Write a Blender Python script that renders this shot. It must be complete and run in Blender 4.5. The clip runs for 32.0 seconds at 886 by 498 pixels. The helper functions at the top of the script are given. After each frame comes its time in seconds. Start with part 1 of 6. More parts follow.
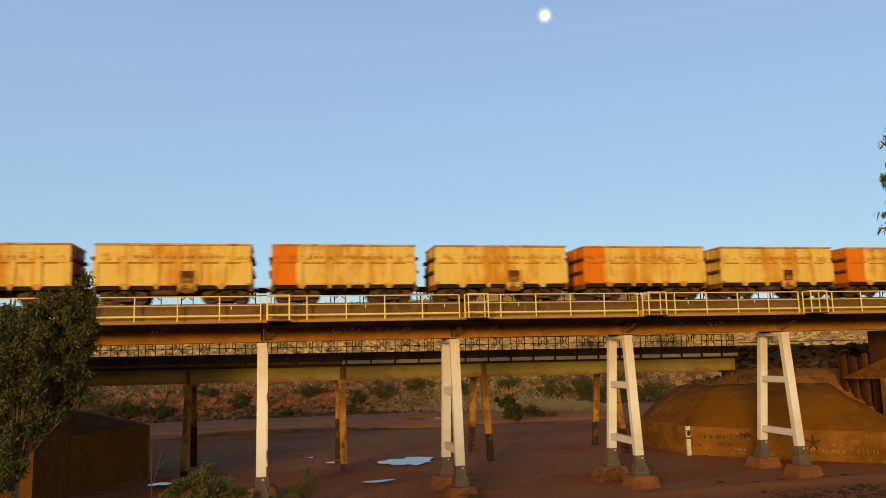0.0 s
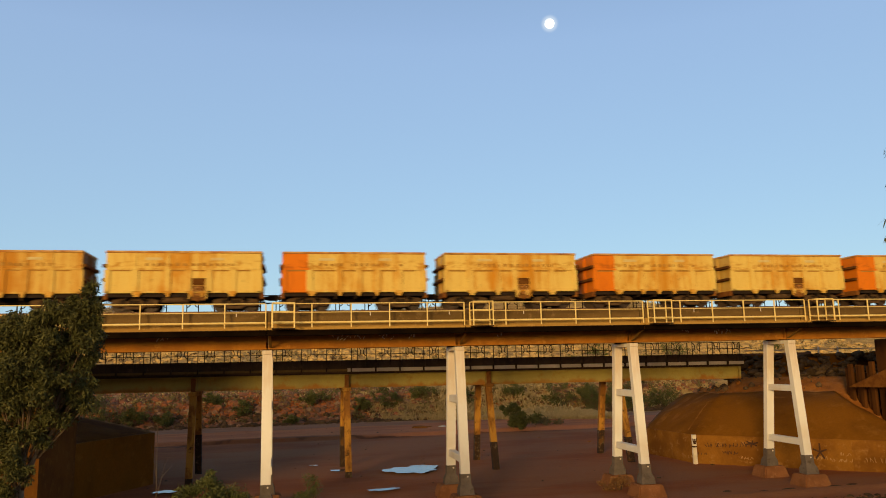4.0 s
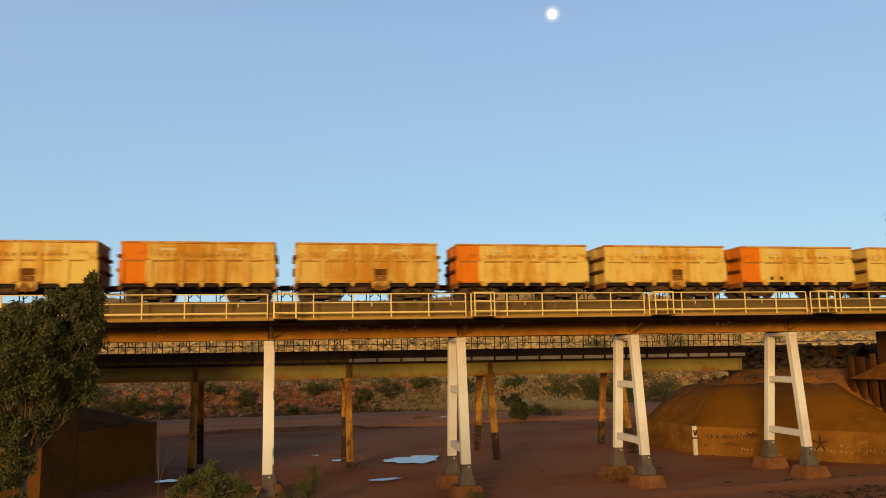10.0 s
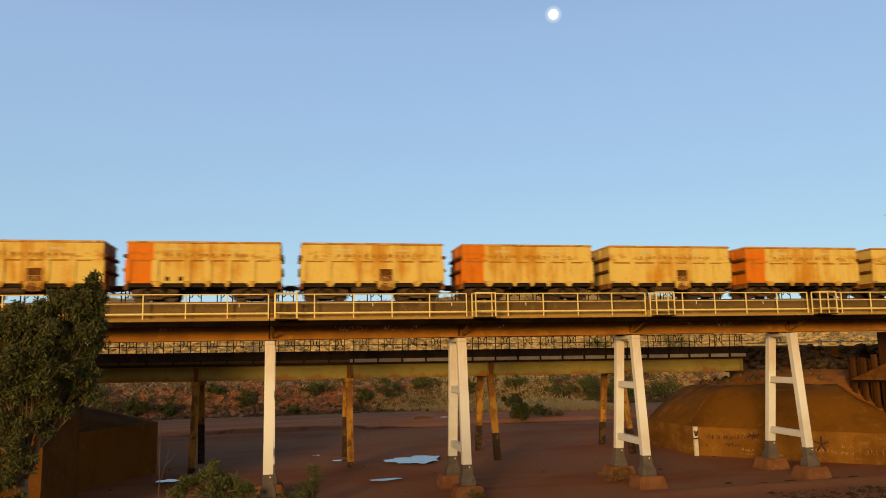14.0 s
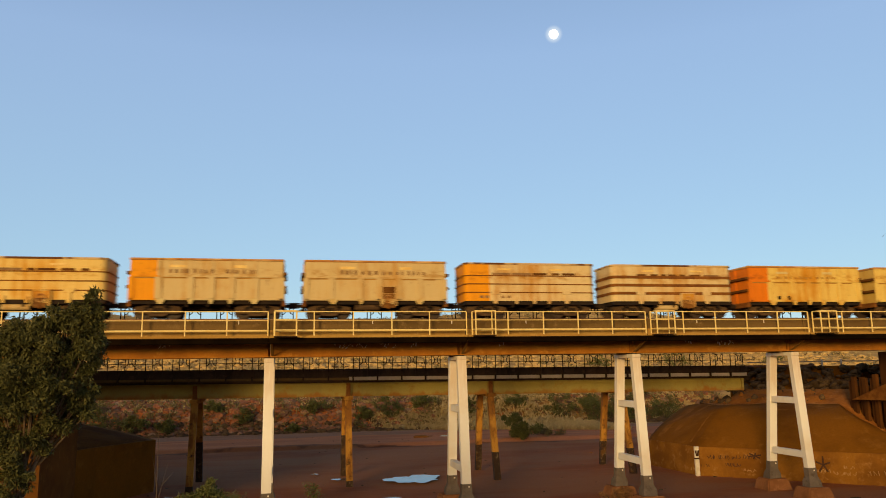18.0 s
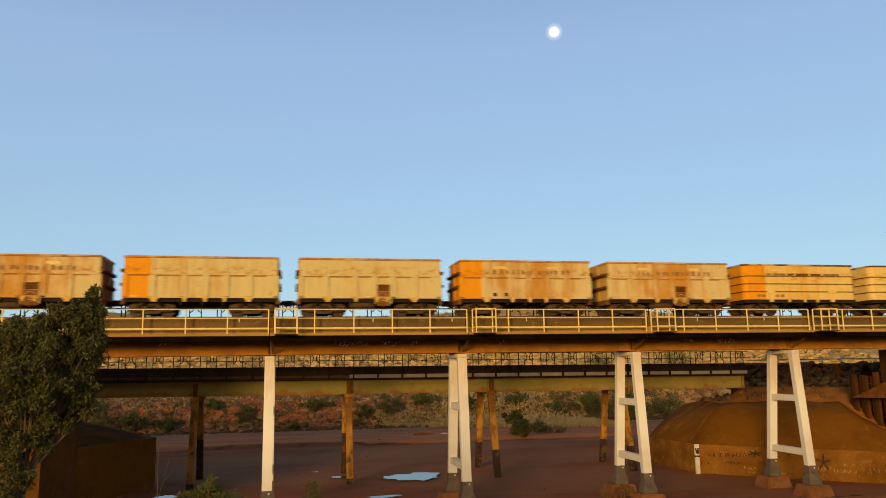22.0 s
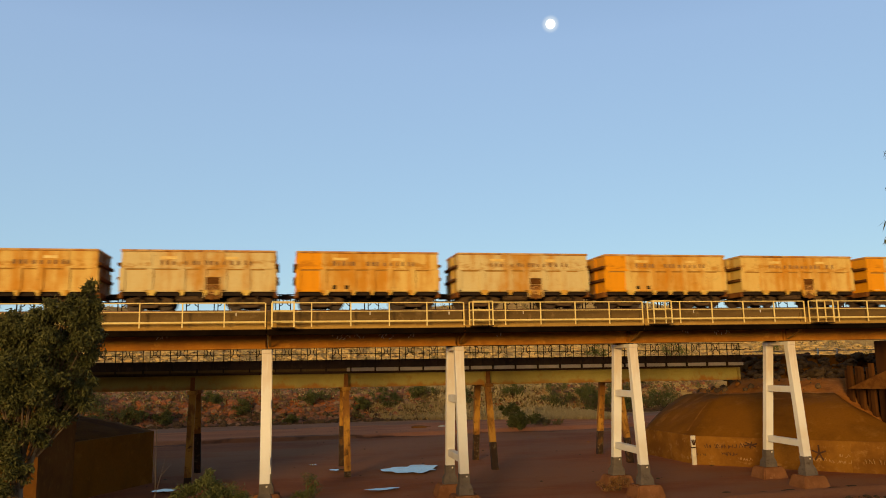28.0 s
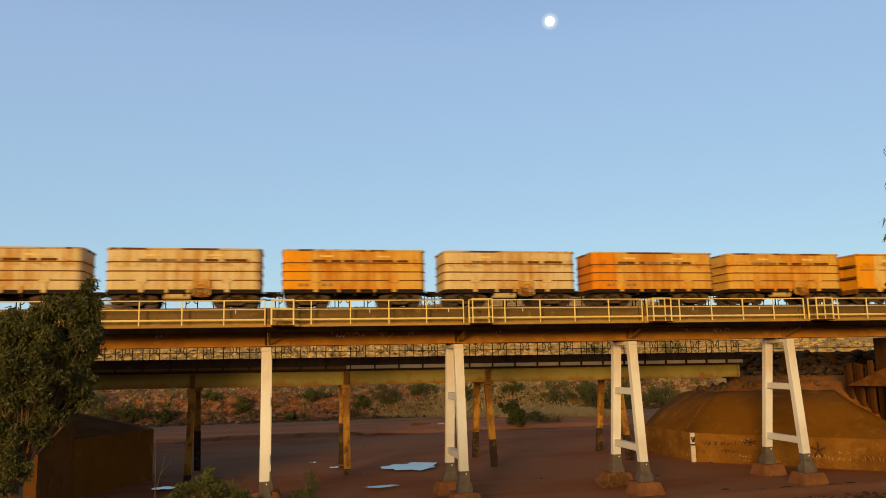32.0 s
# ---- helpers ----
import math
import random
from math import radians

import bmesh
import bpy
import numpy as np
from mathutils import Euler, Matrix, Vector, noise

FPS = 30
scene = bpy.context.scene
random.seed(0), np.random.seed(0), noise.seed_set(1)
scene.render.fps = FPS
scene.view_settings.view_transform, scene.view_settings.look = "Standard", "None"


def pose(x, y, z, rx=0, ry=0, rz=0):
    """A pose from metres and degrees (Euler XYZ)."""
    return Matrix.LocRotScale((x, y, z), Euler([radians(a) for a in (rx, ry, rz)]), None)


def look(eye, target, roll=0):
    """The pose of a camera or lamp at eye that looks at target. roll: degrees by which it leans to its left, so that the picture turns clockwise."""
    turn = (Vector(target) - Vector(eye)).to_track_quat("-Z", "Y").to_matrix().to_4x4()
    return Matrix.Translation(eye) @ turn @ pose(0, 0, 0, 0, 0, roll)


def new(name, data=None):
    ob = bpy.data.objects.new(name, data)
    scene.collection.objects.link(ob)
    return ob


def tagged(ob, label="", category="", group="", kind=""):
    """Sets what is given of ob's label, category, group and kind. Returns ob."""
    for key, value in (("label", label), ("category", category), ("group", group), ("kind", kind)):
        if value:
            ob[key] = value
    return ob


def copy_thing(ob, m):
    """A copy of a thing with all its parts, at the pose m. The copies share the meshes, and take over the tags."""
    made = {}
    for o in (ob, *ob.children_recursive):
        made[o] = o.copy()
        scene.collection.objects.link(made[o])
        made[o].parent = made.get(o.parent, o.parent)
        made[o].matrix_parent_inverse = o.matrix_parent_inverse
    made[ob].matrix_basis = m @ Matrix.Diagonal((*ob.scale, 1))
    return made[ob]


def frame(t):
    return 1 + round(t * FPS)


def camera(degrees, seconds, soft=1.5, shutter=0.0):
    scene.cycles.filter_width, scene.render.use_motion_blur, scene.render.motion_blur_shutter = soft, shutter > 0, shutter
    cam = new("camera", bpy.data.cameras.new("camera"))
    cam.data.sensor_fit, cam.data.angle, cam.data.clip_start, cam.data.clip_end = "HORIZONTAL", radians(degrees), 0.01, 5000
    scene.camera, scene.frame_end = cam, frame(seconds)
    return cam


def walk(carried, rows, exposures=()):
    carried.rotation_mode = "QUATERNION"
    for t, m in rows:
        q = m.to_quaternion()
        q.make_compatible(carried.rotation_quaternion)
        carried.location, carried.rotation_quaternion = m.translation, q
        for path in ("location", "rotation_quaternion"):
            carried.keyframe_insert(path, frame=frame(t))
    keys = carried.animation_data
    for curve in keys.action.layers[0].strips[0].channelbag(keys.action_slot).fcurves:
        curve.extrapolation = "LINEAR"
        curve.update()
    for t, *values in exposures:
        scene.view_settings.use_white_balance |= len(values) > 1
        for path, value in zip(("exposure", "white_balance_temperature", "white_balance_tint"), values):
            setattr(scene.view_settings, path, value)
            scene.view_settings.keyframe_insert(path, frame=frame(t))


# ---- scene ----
# ---- camera ----
EYE = (0.0, 0.0, 8.643)
cam = camera(61.29, 32.0, soft=0.95, shutter=0.45)

HEAD = [  # seconds, tilt, lean, turn in degrees
    (0, 7.983, -1.450, 12.125),
    (0.5, 8.101, -1.445, 12.099),
    (1, 8.230, -1.445, 12.044),
    (1.5, 8.349, -1.444, 11.973),
    (2, 8.437, -1.457, 11.916),
    (2.5, 8.501, -1.453, 11.875),
    (3, 8.556, -1.420, 11.836),
    (3.5, 8.602, -1.391, 11.795),
    (5.5, 8.275, -1.389, 11.653),
    (6, 8.166, -1.392, 11.621),
    (6.5, 8.095, -1.369, 11.597),
    (7, 8.064, -1.330, 11.577),
    (7.5, 8.054, -1.301, 11.560),
    (8, 8.049, -1.285, 11.567),
    (8.5, 8.037, -1.259, 11.591),
    (9, 8.009, -1.225, 11.611),
    (9.5, 7.961, -1.211, 11.620),
    (10, 7.891, -1.203, 11.620),
    (10.5, 7.795, -1.191, 11.616),
    (11, 7.678, -1.195, 11.625),
    (11.5, 7.559, -1.212, 11.644),
    (12, 7.477, -1.221, 11.654),
    (12.5, 7.458, -1.223, 11.645),
    (13, 7.520, -1.215, 11.618),
    (13.5, 7.674, -1.179, 11.581),
    (14, 7.911, -1.133, 11.545),
    (14.5, 8.197, -1.086, 11.516),
    (16.5, 9.153, -1.036, 11.628),
    (17, 9.201, -0.974, 11.612),
    (17.5, 9.241, -0.938, 11.588),
    (18, 9.275, -0.927, 11.555),
    (18.5, 9.294, -0.911, 11.518),
    (19, 9.291, -0.908, 11.496),
    (19.5, 9.278, -0.939, 11.502),
    (20, 9.267, -0.958, 11.518),
    (20.5, 9.251, -0.931, 11.519),
    (21, 9.229, -0.898, 11.509),
    (21.5, 9.188, -0.895, 11.507),
    (22, 9.108, -0.921, 11.520),
    (22.5, 8.997, -0.962, 11.541),
    (23, 8.871, -1.002, 11.569),
    (23.5, 8.748, -1.050, 11.599),
    (24, 8.650, -1.101, 11.622),
    (24.5, 8.574, -1.140, 11.644),
    (25, 8.521, -1.167, 11.672),
    (25.5, 8.496, -1.192, 11.709),
    (27.5, 8.566, -1.137, 11.762),
    (28, 8.566, -1.137, 11.762),
    (28.5, 8.550, -1.138, 11.761),
    (29, 8.503, -1.139, 11.759),
    (29.5, 8.440, -1.142, 11.756),
    (30, 8.380, -1.158, 11.755),
    (30.5, 8.337, -1.188, 11.756),
    (31, 8.324, -1.203, 11.758),
    (31.5, 8.338, -1.200, 11.768),
    (32, 8.380, -1.191, 11.798),
]
RUN = [  # seconds, metres the train has run
    (0, 0.00),
    (2, 30.23),
    (4, 60.31),
    (6, 90.61),
    (8, 120.78),
    (10, 150.99),
    (12, 181.20),
    (14, 211.27),
    (16, 241.41),
    (18, 271.45),
    (20, 301.38),
    (22, 331.09),
    (24, 361.03),
    (26, 391.24),
    (28, 421.14),
    (30, 450.57),
    (32, 480.34),
]

walk(cam, [(t, pose(*EYE, 90 + tilt, 0, -turn) @ pose(0, 0, 0, 0, 0, lean)) for t, tilt, lean, turn in HEAD],
     exposures=[(0, 0.0, 6500, 7), (8, 0.0, 6500, 7), (12.5, 0.04, 6500, 7), (14, 0.0, 6500, 7), (19, 0.0, 6500, 7), (25, 0.0, 6600, 6), (32, 0.0, 6650, 6.5)])

# ---- light ----
SUN_ELEVATION, SUN_AZIMUTH = radians(9.0), radians(210.0)  # azimuth clockwise from +y
world = bpy.data.worlds.new("dusk_sky")
scene.world = world
world.use_nodes = True
wt = world.node_tree
sky = wt.nodes.new("ShaderNodeTexSky")
sky.sky_type = "NISHITA"
sky.sun_disc = False
sky.sun_elevation, sky.sun_rotation = SUN_ELEVATION, SUN_AZIMUTH
sky.air_density, sky.dust_density, sky.ozone_density = 1.0, 0.3, 2.5
# evening haze: an even pale blue low down that thins out towards the zenith
haze = wt.nodes.new("ShaderNodeMix")
haze.data_type = "RGBA"
where = wt.nodes.new("ShaderNodeTexCoord")
# the haze is warm round the low sun and blue opposite to it
sunward = wt.nodes.new("ShaderNodeVectorMath")
sunward.operation = "DOT_PRODUCT"
sunward.inputs[1].default_value = (math.sin(SUN_AZIMUTH), math.cos(SUN_AZIMUTH), 0)
glow = wt.nodes.new("ShaderNodeMapRange")
glow.inputs["From Min"].default_value, glow.inputs["From Max"].default_value = -0.2, 0.7
tint = wt.nodes.new("ShaderNodeMix")
tint.data_type = "RGBA"
tint.inputs[7].default_value = (5.0, 3.5, 1.9, 1)
# the blue turns a little violet with height
violet = wt.nodes.new("ShaderNodeMix")
violet.data_type = "RGBA"
violet.inputs[6].default_value, violet.inputs[7].default_value = (3.78, 5.48, 7.2, 1), (3.42, 4.76, 7.34, 1)
rise = wt.nodes.new("ShaderNodeMapRange")
rise.inputs["From Min"].default_value, rise.inputs["From Max"].default_value = 0.08, 0.42
wt.links.new(rise.outputs["Result"], violet.inputs[0])
wt.links.new(violet.outputs[2], tint.inputs[6])
wt.links.new(where.outputs["Generated"], sunward.inputs[0])
wt.links.new(sunward.outputs["Value"], glow.inputs["Value"])
wt.links.new(glow.outputs["Result"], tint.inputs[0])
wt.links.new(tint.outputs[2], haze.inputs[7])
axes = wt.nodes.new("ShaderNodeSeparateXYZ")
thin = wt.nodes.new("ShaderNodeMapRange")
thin.inputs["From Min"].default_value, thin.inputs["From Max"].default_value = 0.4, 0.85
thin.inputs["To Min"].default_value, thin.inputs["To Max"].default_value = 0.62, 0.0
wt.links.new(where.outputs["Generated"], axes.inputs[0])
wt.links.new(axes.outputs["Z"], thin.inputs["Value"])
wt.links.new(axes.outputs["Z"], rise.inputs["Value"])
wt.links.new(thin.outputs["Result"], haze.inputs[0])
wt.links.new(sky.outputs["Color"], haze.inputs[6])
# the deep blue of dusk overhead
deep = wt.nodes.new("ShaderNodeMix")
deep.data_type = "RGBA"
deep.inputs[7].default_value = (0.25, 0.36, 0.75, 1)
high = wt.nodes.new("ShaderNodeMapRange")
high.interpolation_type = "SMOOTHSTEP"
high.inputs["From Min"].default_value, high.inputs["From Max"].default_value = 0.46, 0.8
high.inputs["To Min"].default_value, high.inputs["To Max"].default_value = 0.0, 0.85
wt.links.new(axes.outputs["Z"], high.inputs["Value"])
wt.links.new(high.outputs["Result"], deep.inputs[0])
wt.links.new(haze.outputs[2], deep.inputs[6])
# the pale ring of bright haze close round the moon
MOON_AT = Vector((947.9, 2500, 1249))
moonward = wt.nodes.new("ShaderNodeVectorMath")
moonward.operation = "DOT_PRODUCT"
moonward.inputs[1].default_value = (MOON_AT - Vector(EYE)).normalized()
ring_haze = wt.nodes.new("ShaderNodeMapRange")
ring_haze.interpolation_type = "SMOOTHERSTEP"
ring_haze.inputs["From Min"].default_value, ring_haze.inputs["From Max"].default_value = math.cos(radians(0.72)), math.cos(radians(0.1))
ring_haze.inputs["To Max"].default_value = 0.5
aureole = wt.nodes.new("ShaderNodeMix")
aureole.data_type = "RGBA"
aureole.inputs[7].default_value = (7.0, 7.4, 7.6, 1)
wt.links.new(where.outputs["Generated"], moonward.inputs[0])
wt.links.new(moonward.outputs["Value"], ring_haze.inputs["Value"])
wt.links.new(ring_haze.outputs["Result"], aureole.inputs[0])
wt.links.new(deep.outputs[2], aureole.inputs[6])
wt.links.new(aureole.outputs[2], wt.nodes["Background"].inputs["Color"])
wt.nodes["Background"].inputs["Strength"].default_value = 0.13
to_sun = Vector((math.sin(SUN_AZIMUTH) * math.cos(SUN_ELEVATION), math.cos(SUN_AZIMUTH) * math.cos(SUN_ELEVATION), math.sin(SUN_ELEVATION)))
sun = new("sun", bpy.data.lights.new("sun", "SUN"))
sun.data.energy, sun.data.angle, sun.data.color = 3.5, radians(14), (1.0, 0.67, 0.28)
sun.matrix_world = look(to_sun * 200, (0, 0, 0))

# ---- materials ----


def links(mat):
    mat.use_nodes = True
    return mat.node_tree.nodes, mat.node_tree.links, mat.node_tree.nodes["Principled BSDF"]


def noise_node(n, l, vec, scale, detail=6.0, rough=0.6, stretch=None):
    if stretch:
        m = n.new("ShaderNodeMapping")
        m.inputs["Scale"].default_value = stretch
        l.new(vec, m.inputs["Vector"])
        vec = m.outputs["Vector"]
    t = n.new("ShaderNodeTexNoise")
    t.inputs["Scale"].default_value, t.inputs["Detail"].default_value, t.inputs["Roughness"].default_value = scale, detail, rough
    l.new(vec, t.inputs["Vector"])
    return t.outputs["Fac"]


def ramp(n, l, fac, lo, hi):
    r = n.new("ShaderNodeMapRange")
    r.interpolation_type = "SMOOTHSTEP"
    r.inputs["From Min"].default_value, r.inputs["From Max"].default_value = lo, hi
    l.new(fac, r.inputs["Value"])
    return r.outputs["Result"]


def mix(n, l, fac, a, b):
    m = n.new("ShaderNodeMix")
    m.data_type = "RGBA"
    if isinstance(fac, (int, float)):
        m.inputs[0].default_value = fac
    else:
        l.new(fac, m.inputs[0])
    for slot, v in ((6, a), (7, b)):
        if isinstance(v, tuple):
            m.inputs[slot].default_value = (*v, 1)
        else:
            l.new(v, m.inputs[slot])
    return m.outputs[2]


def math_node(n, l, op, a, b):
    m = n.new("ShaderNodeMath")
    m.operation = op
    for slot, v in ((0, a), (1, b)):
        if isinstance(v, (int, float)):
            m.inputs[slot].default_value = v
        else:
            l.new(v, m.inputs[slot])
    return m.outputs[0]


def coords(n, l, shift=True):
    """Object space, moved by a random step for each object."""
    tc = n.new("ShaderNodeTexCoord")
    if not shift:
        return tc.outputs["Object"]
    info = n.new("ShaderNodeObjectInfo")
    add = n.new("ShaderNodeVectorMath")
    add.operation = "ADD"
    sc = math_node(n, l, "MULTIPLY", info.outputs["Random"], 37.0)
    l.new(tc.outputs["Object"], add.inputs[0])
    l.new(sc, add.inputs[1])
    return add.outputs[0]


def bump(n, l, bsdf, fac, strength, distance=0.02):
    b = n.new("ShaderNodeBump")
    b.inputs["Strength"].default_value, b.inputs["Distance"].default_value = strength, distance
    l.new(fac, b.inputs["Height"])
    l.new(b.outputs["Normal"], bsdf.inputs["Normal"])


def surface(name, base, second, third=None, scale=1.0, fine=14.0, rough=0.85, metal=0.0, relief=0.3, depth=0.02, lo=0.4, hi=0.62, stretch=None, shift=True, speck=0.45):
    mat = bpy.data.materials.new(name)
    n, l, b = links(mat)
    v = coords(n, l, shift)
    col = mix(n, l, ramp(n, l, noise_node(n, l, v, scale, 7, 0.6, stretch), lo, hi), base, second)
    grain = noise_node(n, l, v, fine, 8, 0.7)
    if third:
        col = mix(n, l, ramp(n, l, noise_node(n, l, v, scale * 3.1, 6, 0.7), 0.52, 0.7), col, third)
    dark = tuple(c * 0.6 for c in base)
    col = mix(n, l, math_node(n, l, "MULTIPLY", ramp(n, l, grain, 0.35, 0.75), speck), col, dark)
    l.new(col, b.inputs["Base Color"])
    b.inputs["Roughness"].default_value, b.inputs["Metallic"].default_value = rough, metal
    b.inputs["Specular IOR Level"].default_value = 0.5 if rough < 0.7 else 0.2 if rough < 0.9 else 0.05
    bump(n, l, b, grain, relief, depth)
    return mat


def wagon_paint(name, base, rust, amount, dark=(0.13, 0.045, 0.01)):
    """Weathered paint: rust that runs down from the rim and gathers along the middle, fine streaks, chips and ore dust.
    Each wagon's own colour value shifts the pattern, so that it runs on across the wagon's plates and posts."""
    mat = bpy.data.materials.new(name)
    n, l, b = links(mat)
    tc = n.new("ShaderNodeTexCoord").outputs["Object"]
    info = n.new("ShaderNodeObjectInfo")
    add = n.new("ShaderNodeVectorMath")
    add.operation = "ADD"
    far = n.new("ShaderNodeVectorMath")
    far.operation = "SCALE"
    far.inputs["Scale"].default_value = 60.0
    l.new(info.outputs["Color"], far.inputs[0])
    l.new(tc, add.inputs[0])
    l.new(far.outputs[0], add.inputs[1])
    v = add.outputs[0]
    axes_ = n.new("ShaderNodeSeparateXYZ")
    l.new(tc, axes_.inputs[0])
    middle = math_node(n, l, "MULTIPLY", ramp(n, l, math_node(n, l, "ABSOLUTE", axes_.outputs["X"], 0.0), 3.9, 0.6), 0.13)
    band = noise_node(n, l, v, 1.0, 5, 0.65, (2.1, 2.1, 0.16))
    patch = noise_node(n, l, v, 0.75, 6, 0.62, (1.0, 1.0, 0.8))
    fac = math_node(n, l, "ADD", math_node(n, l, "MULTIPLY", band, 0.66), math_node(n, l, "MULTIPLY", patch, 0.5))
    fac = math_node(n, l, "ADD", fac, middle)
    col = mix(n, l, math_node(n, l, "MULTIPLY", ramp(n, l, fac, 0.6 - amount, 0.86 - amount), 0.9), base, rust)
    streak = noise_node(n, l, v, 1.0, 6, 0.65, (5, 5, 0.35))
    col = mix(n, l, math_node(n, l, "MULTIPLY", ramp(n, l, streak, 0.5, 0.72), 0.5), col, rust)
    # grime that collects along the waist of the side
    waist = math_node(n, l, "MULTIPLY", ramp(n, l, axes_.outputs["Z"], 2.3, 2.6), ramp(n, l, axes_.outputs["Z"], 3.15, 2.75))
    blot = noise_node(n, l, v, 1.0, 6, 0.7, (1.6, 1.6, 3.2))
    col = mix(n, l, math_node(n, l, "MULTIPLY", math_node(n, l, "MULTIPLY", waist, ramp(n, l, blot, 0.47, 0.62)), 0.75), col, tuple(0.8 * c for c in rust))
    spots = noise_node(n, l, v, 3.2, 8, 0.75, (1, 1, 0.7))
    col = mix(n, l, math_node(n, l, "MULTIPLY", ramp(n, l, spots, 0.58, 0.72), 0.6), col, dark)
    dust = noise_node(n, l, v, 14, 6, 0.7)
    col = mix(n, l, math_node(n, l, "MULTIPLY", ramp(n, l, dust, 0.4, 0.8), 0.25), col, rust)
    l.new(col, b.inputs["Base Color"])
    b.inputs["Roughness"].default_value, b.inputs["Specular IOR Level"].default_value = 0.75, 0.25
    bump(n, l, b, spots, 0.25, 0.02)
    return mat


CREAM = wagon_paint("cream_paint", (0.69, 0.49, 0.125), (0.52, 0.205, 0.004), 0.02)
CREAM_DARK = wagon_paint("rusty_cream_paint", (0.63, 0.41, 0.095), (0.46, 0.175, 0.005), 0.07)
# dusty brown for the wagon ends, with the shade of their sunless side mixed in
SHADED_END_GRIME = wagon_paint("grimy_shaded_end_paint", (0.22, 0.12, 0.035), (0.14, 0.055, 0.01), 0.08)
LETTERED = wagon_paint("stained_cream_paint", (0.61, 0.475, 0.225), (0.48, 0.2, 0.01), 0.04)
AMBER = wagon_paint("amber_stained_paint", (0.66, 0.37, 0.065), (0.48, 0.15, 0.003), 0.06)
DEEP_ORANGE = wagon_paint("deep_orange_paint", (0.7, 0.22, 0.002), (0.5, 0.13, 0.002), 0.0)
ROUND_CREAM = wagon_paint("golden_cream_paint", (0.71, 0.5, 0.16), (0.56, 0.25, 0.01), -0.02)
ROUND_PALE = wagon_paint("washed_out_cream_paint", (0.64, 0.49, 0.25), (0.46, 0.2, 0.022), 0.02)
GOLDEN = wagon_paint("golden_stained_cream_paint", (0.68, 0.46, 0.14), (0.52, 0.2, 0.004), 0.08)
GREY_CREAM = wagon_paint("dusty_tan_paint", (0.56, 0.415, 0.195), (0.46, 0.235, 0.045), -0.02)
PALE = wagon_paint("pale_cream_paint", (0.6, 0.48, 0.22), (0.5, 0.26, 0.04), -0.06)
ORANGE = wagon_paint("orange_paint", (0.67, 0.172, 0.002), (0.45, 0.105, 0.002), 0.0)
YELLOW = wagon_paint("yellow_orange_paint", (0.74, 0.29, 0.003), (0.54, 0.18, 0.003), -0.02)
RUST = surface("rusted_steel", (0.17, 0.06, 0.015), (0.26, 0.1, 0.022), (0.1, 0.04, 0.018), 1.2, 20, 0.9)
BOX_DARK = surface("dark_rust_brown_box", (0.1, 0.036, 0.008), (0.15, 0.06, 0.013), None, 2.0, 18, 0.9)
BOX_RUST = surface("rust_brown_brake_gear", (0.23, 0.1, 0.02), (0.13, 0.05, 0.012), (0.34, 0.17, 0.04), 2.2, 18, 0.88)
DARK_RIB = surface("grimy_rust_rib", (0.11, 0.042, 0.011), (0.17, 0.07, 0.016), (0.06, 0.025, 0.01), 1.2, 20, 0.9)
ROUND_RIM = surface("patchy_rusted_rim", (0.13, 0.048, 0.016), (0.6, 0.4, 0.19), None, 0.45, 22, 0.85, lo=0.47, hi=0.53)
RIM = surface("worn_rim", (0.48, 0.2, 0.045), (0.64, 0.38, 0.14), (0.13, 0.05, 0.02), 0.9, 22, 0.85)
# grimy steel, darkened further for the shade below the wagon bodies
DARK = surface("grimy_shaded_steel", (0.017, 0.01, 0.006), (0.03, 0.016, 0.008), (0.011, 0.007, 0.004), 2.0, 18, 0.85)
FAINT = surface("faded_marking_and_panel_shade", (0.34, 0.165, 0.028), (0.42, 0.22, 0.045), None, 3.0, 20, 0.85)
MARK = surface("faded_black_marking", (0.22, 0.12, 0.05), (0.32, 0.18, 0.075), None, 3.0, 20, 0.85)
SIGNAL = surface("reflective_yellow", (0.8, 0.56, 0.16), (0.7, 0.42, 0.1), None, 3.0, 20, 0.5)
WHEEL = surface("rolled_steel", (0.04, 0.022, 0.012), (0.065, 0.035, 0.018), None, 3.0, 20, 0.65, 0.2)
RAIL_YELLOW = surface("handrail_cream_yellow_paint", (0.84, 0.64, 0.25), (0.76, 0.53, 0.17), None, 2.0, 25, 0.6, speck=0.2)
KERB = surface("dusty_concrete_kerb", (0.17, 0.1, 0.034), (0.125, 0.073, 0.025), (0.21, 0.13, 0.048), 0.5, 12, 0.95, stretch=(0.4, 1, 2.2))
# golden tan strip along the kerb foot and the walkway edge
KERB_BASE = surface("golden_tan_concrete", (0.42, 0.24, 0.058), (0.34, 0.18, 0.042), (0.48, 0.28, 0.078), 0.5, 12, 0.95, stretch=(0.4, 1, 2.2))
GIRDER = surface("weathered_brown_girder", (0.42, 0.155, 0.014), (0.31, 0.11, 0.012), (0.48, 0.2, 0.025), 0.6, 14, 0.85, stretch=(1, 1, 0.4))
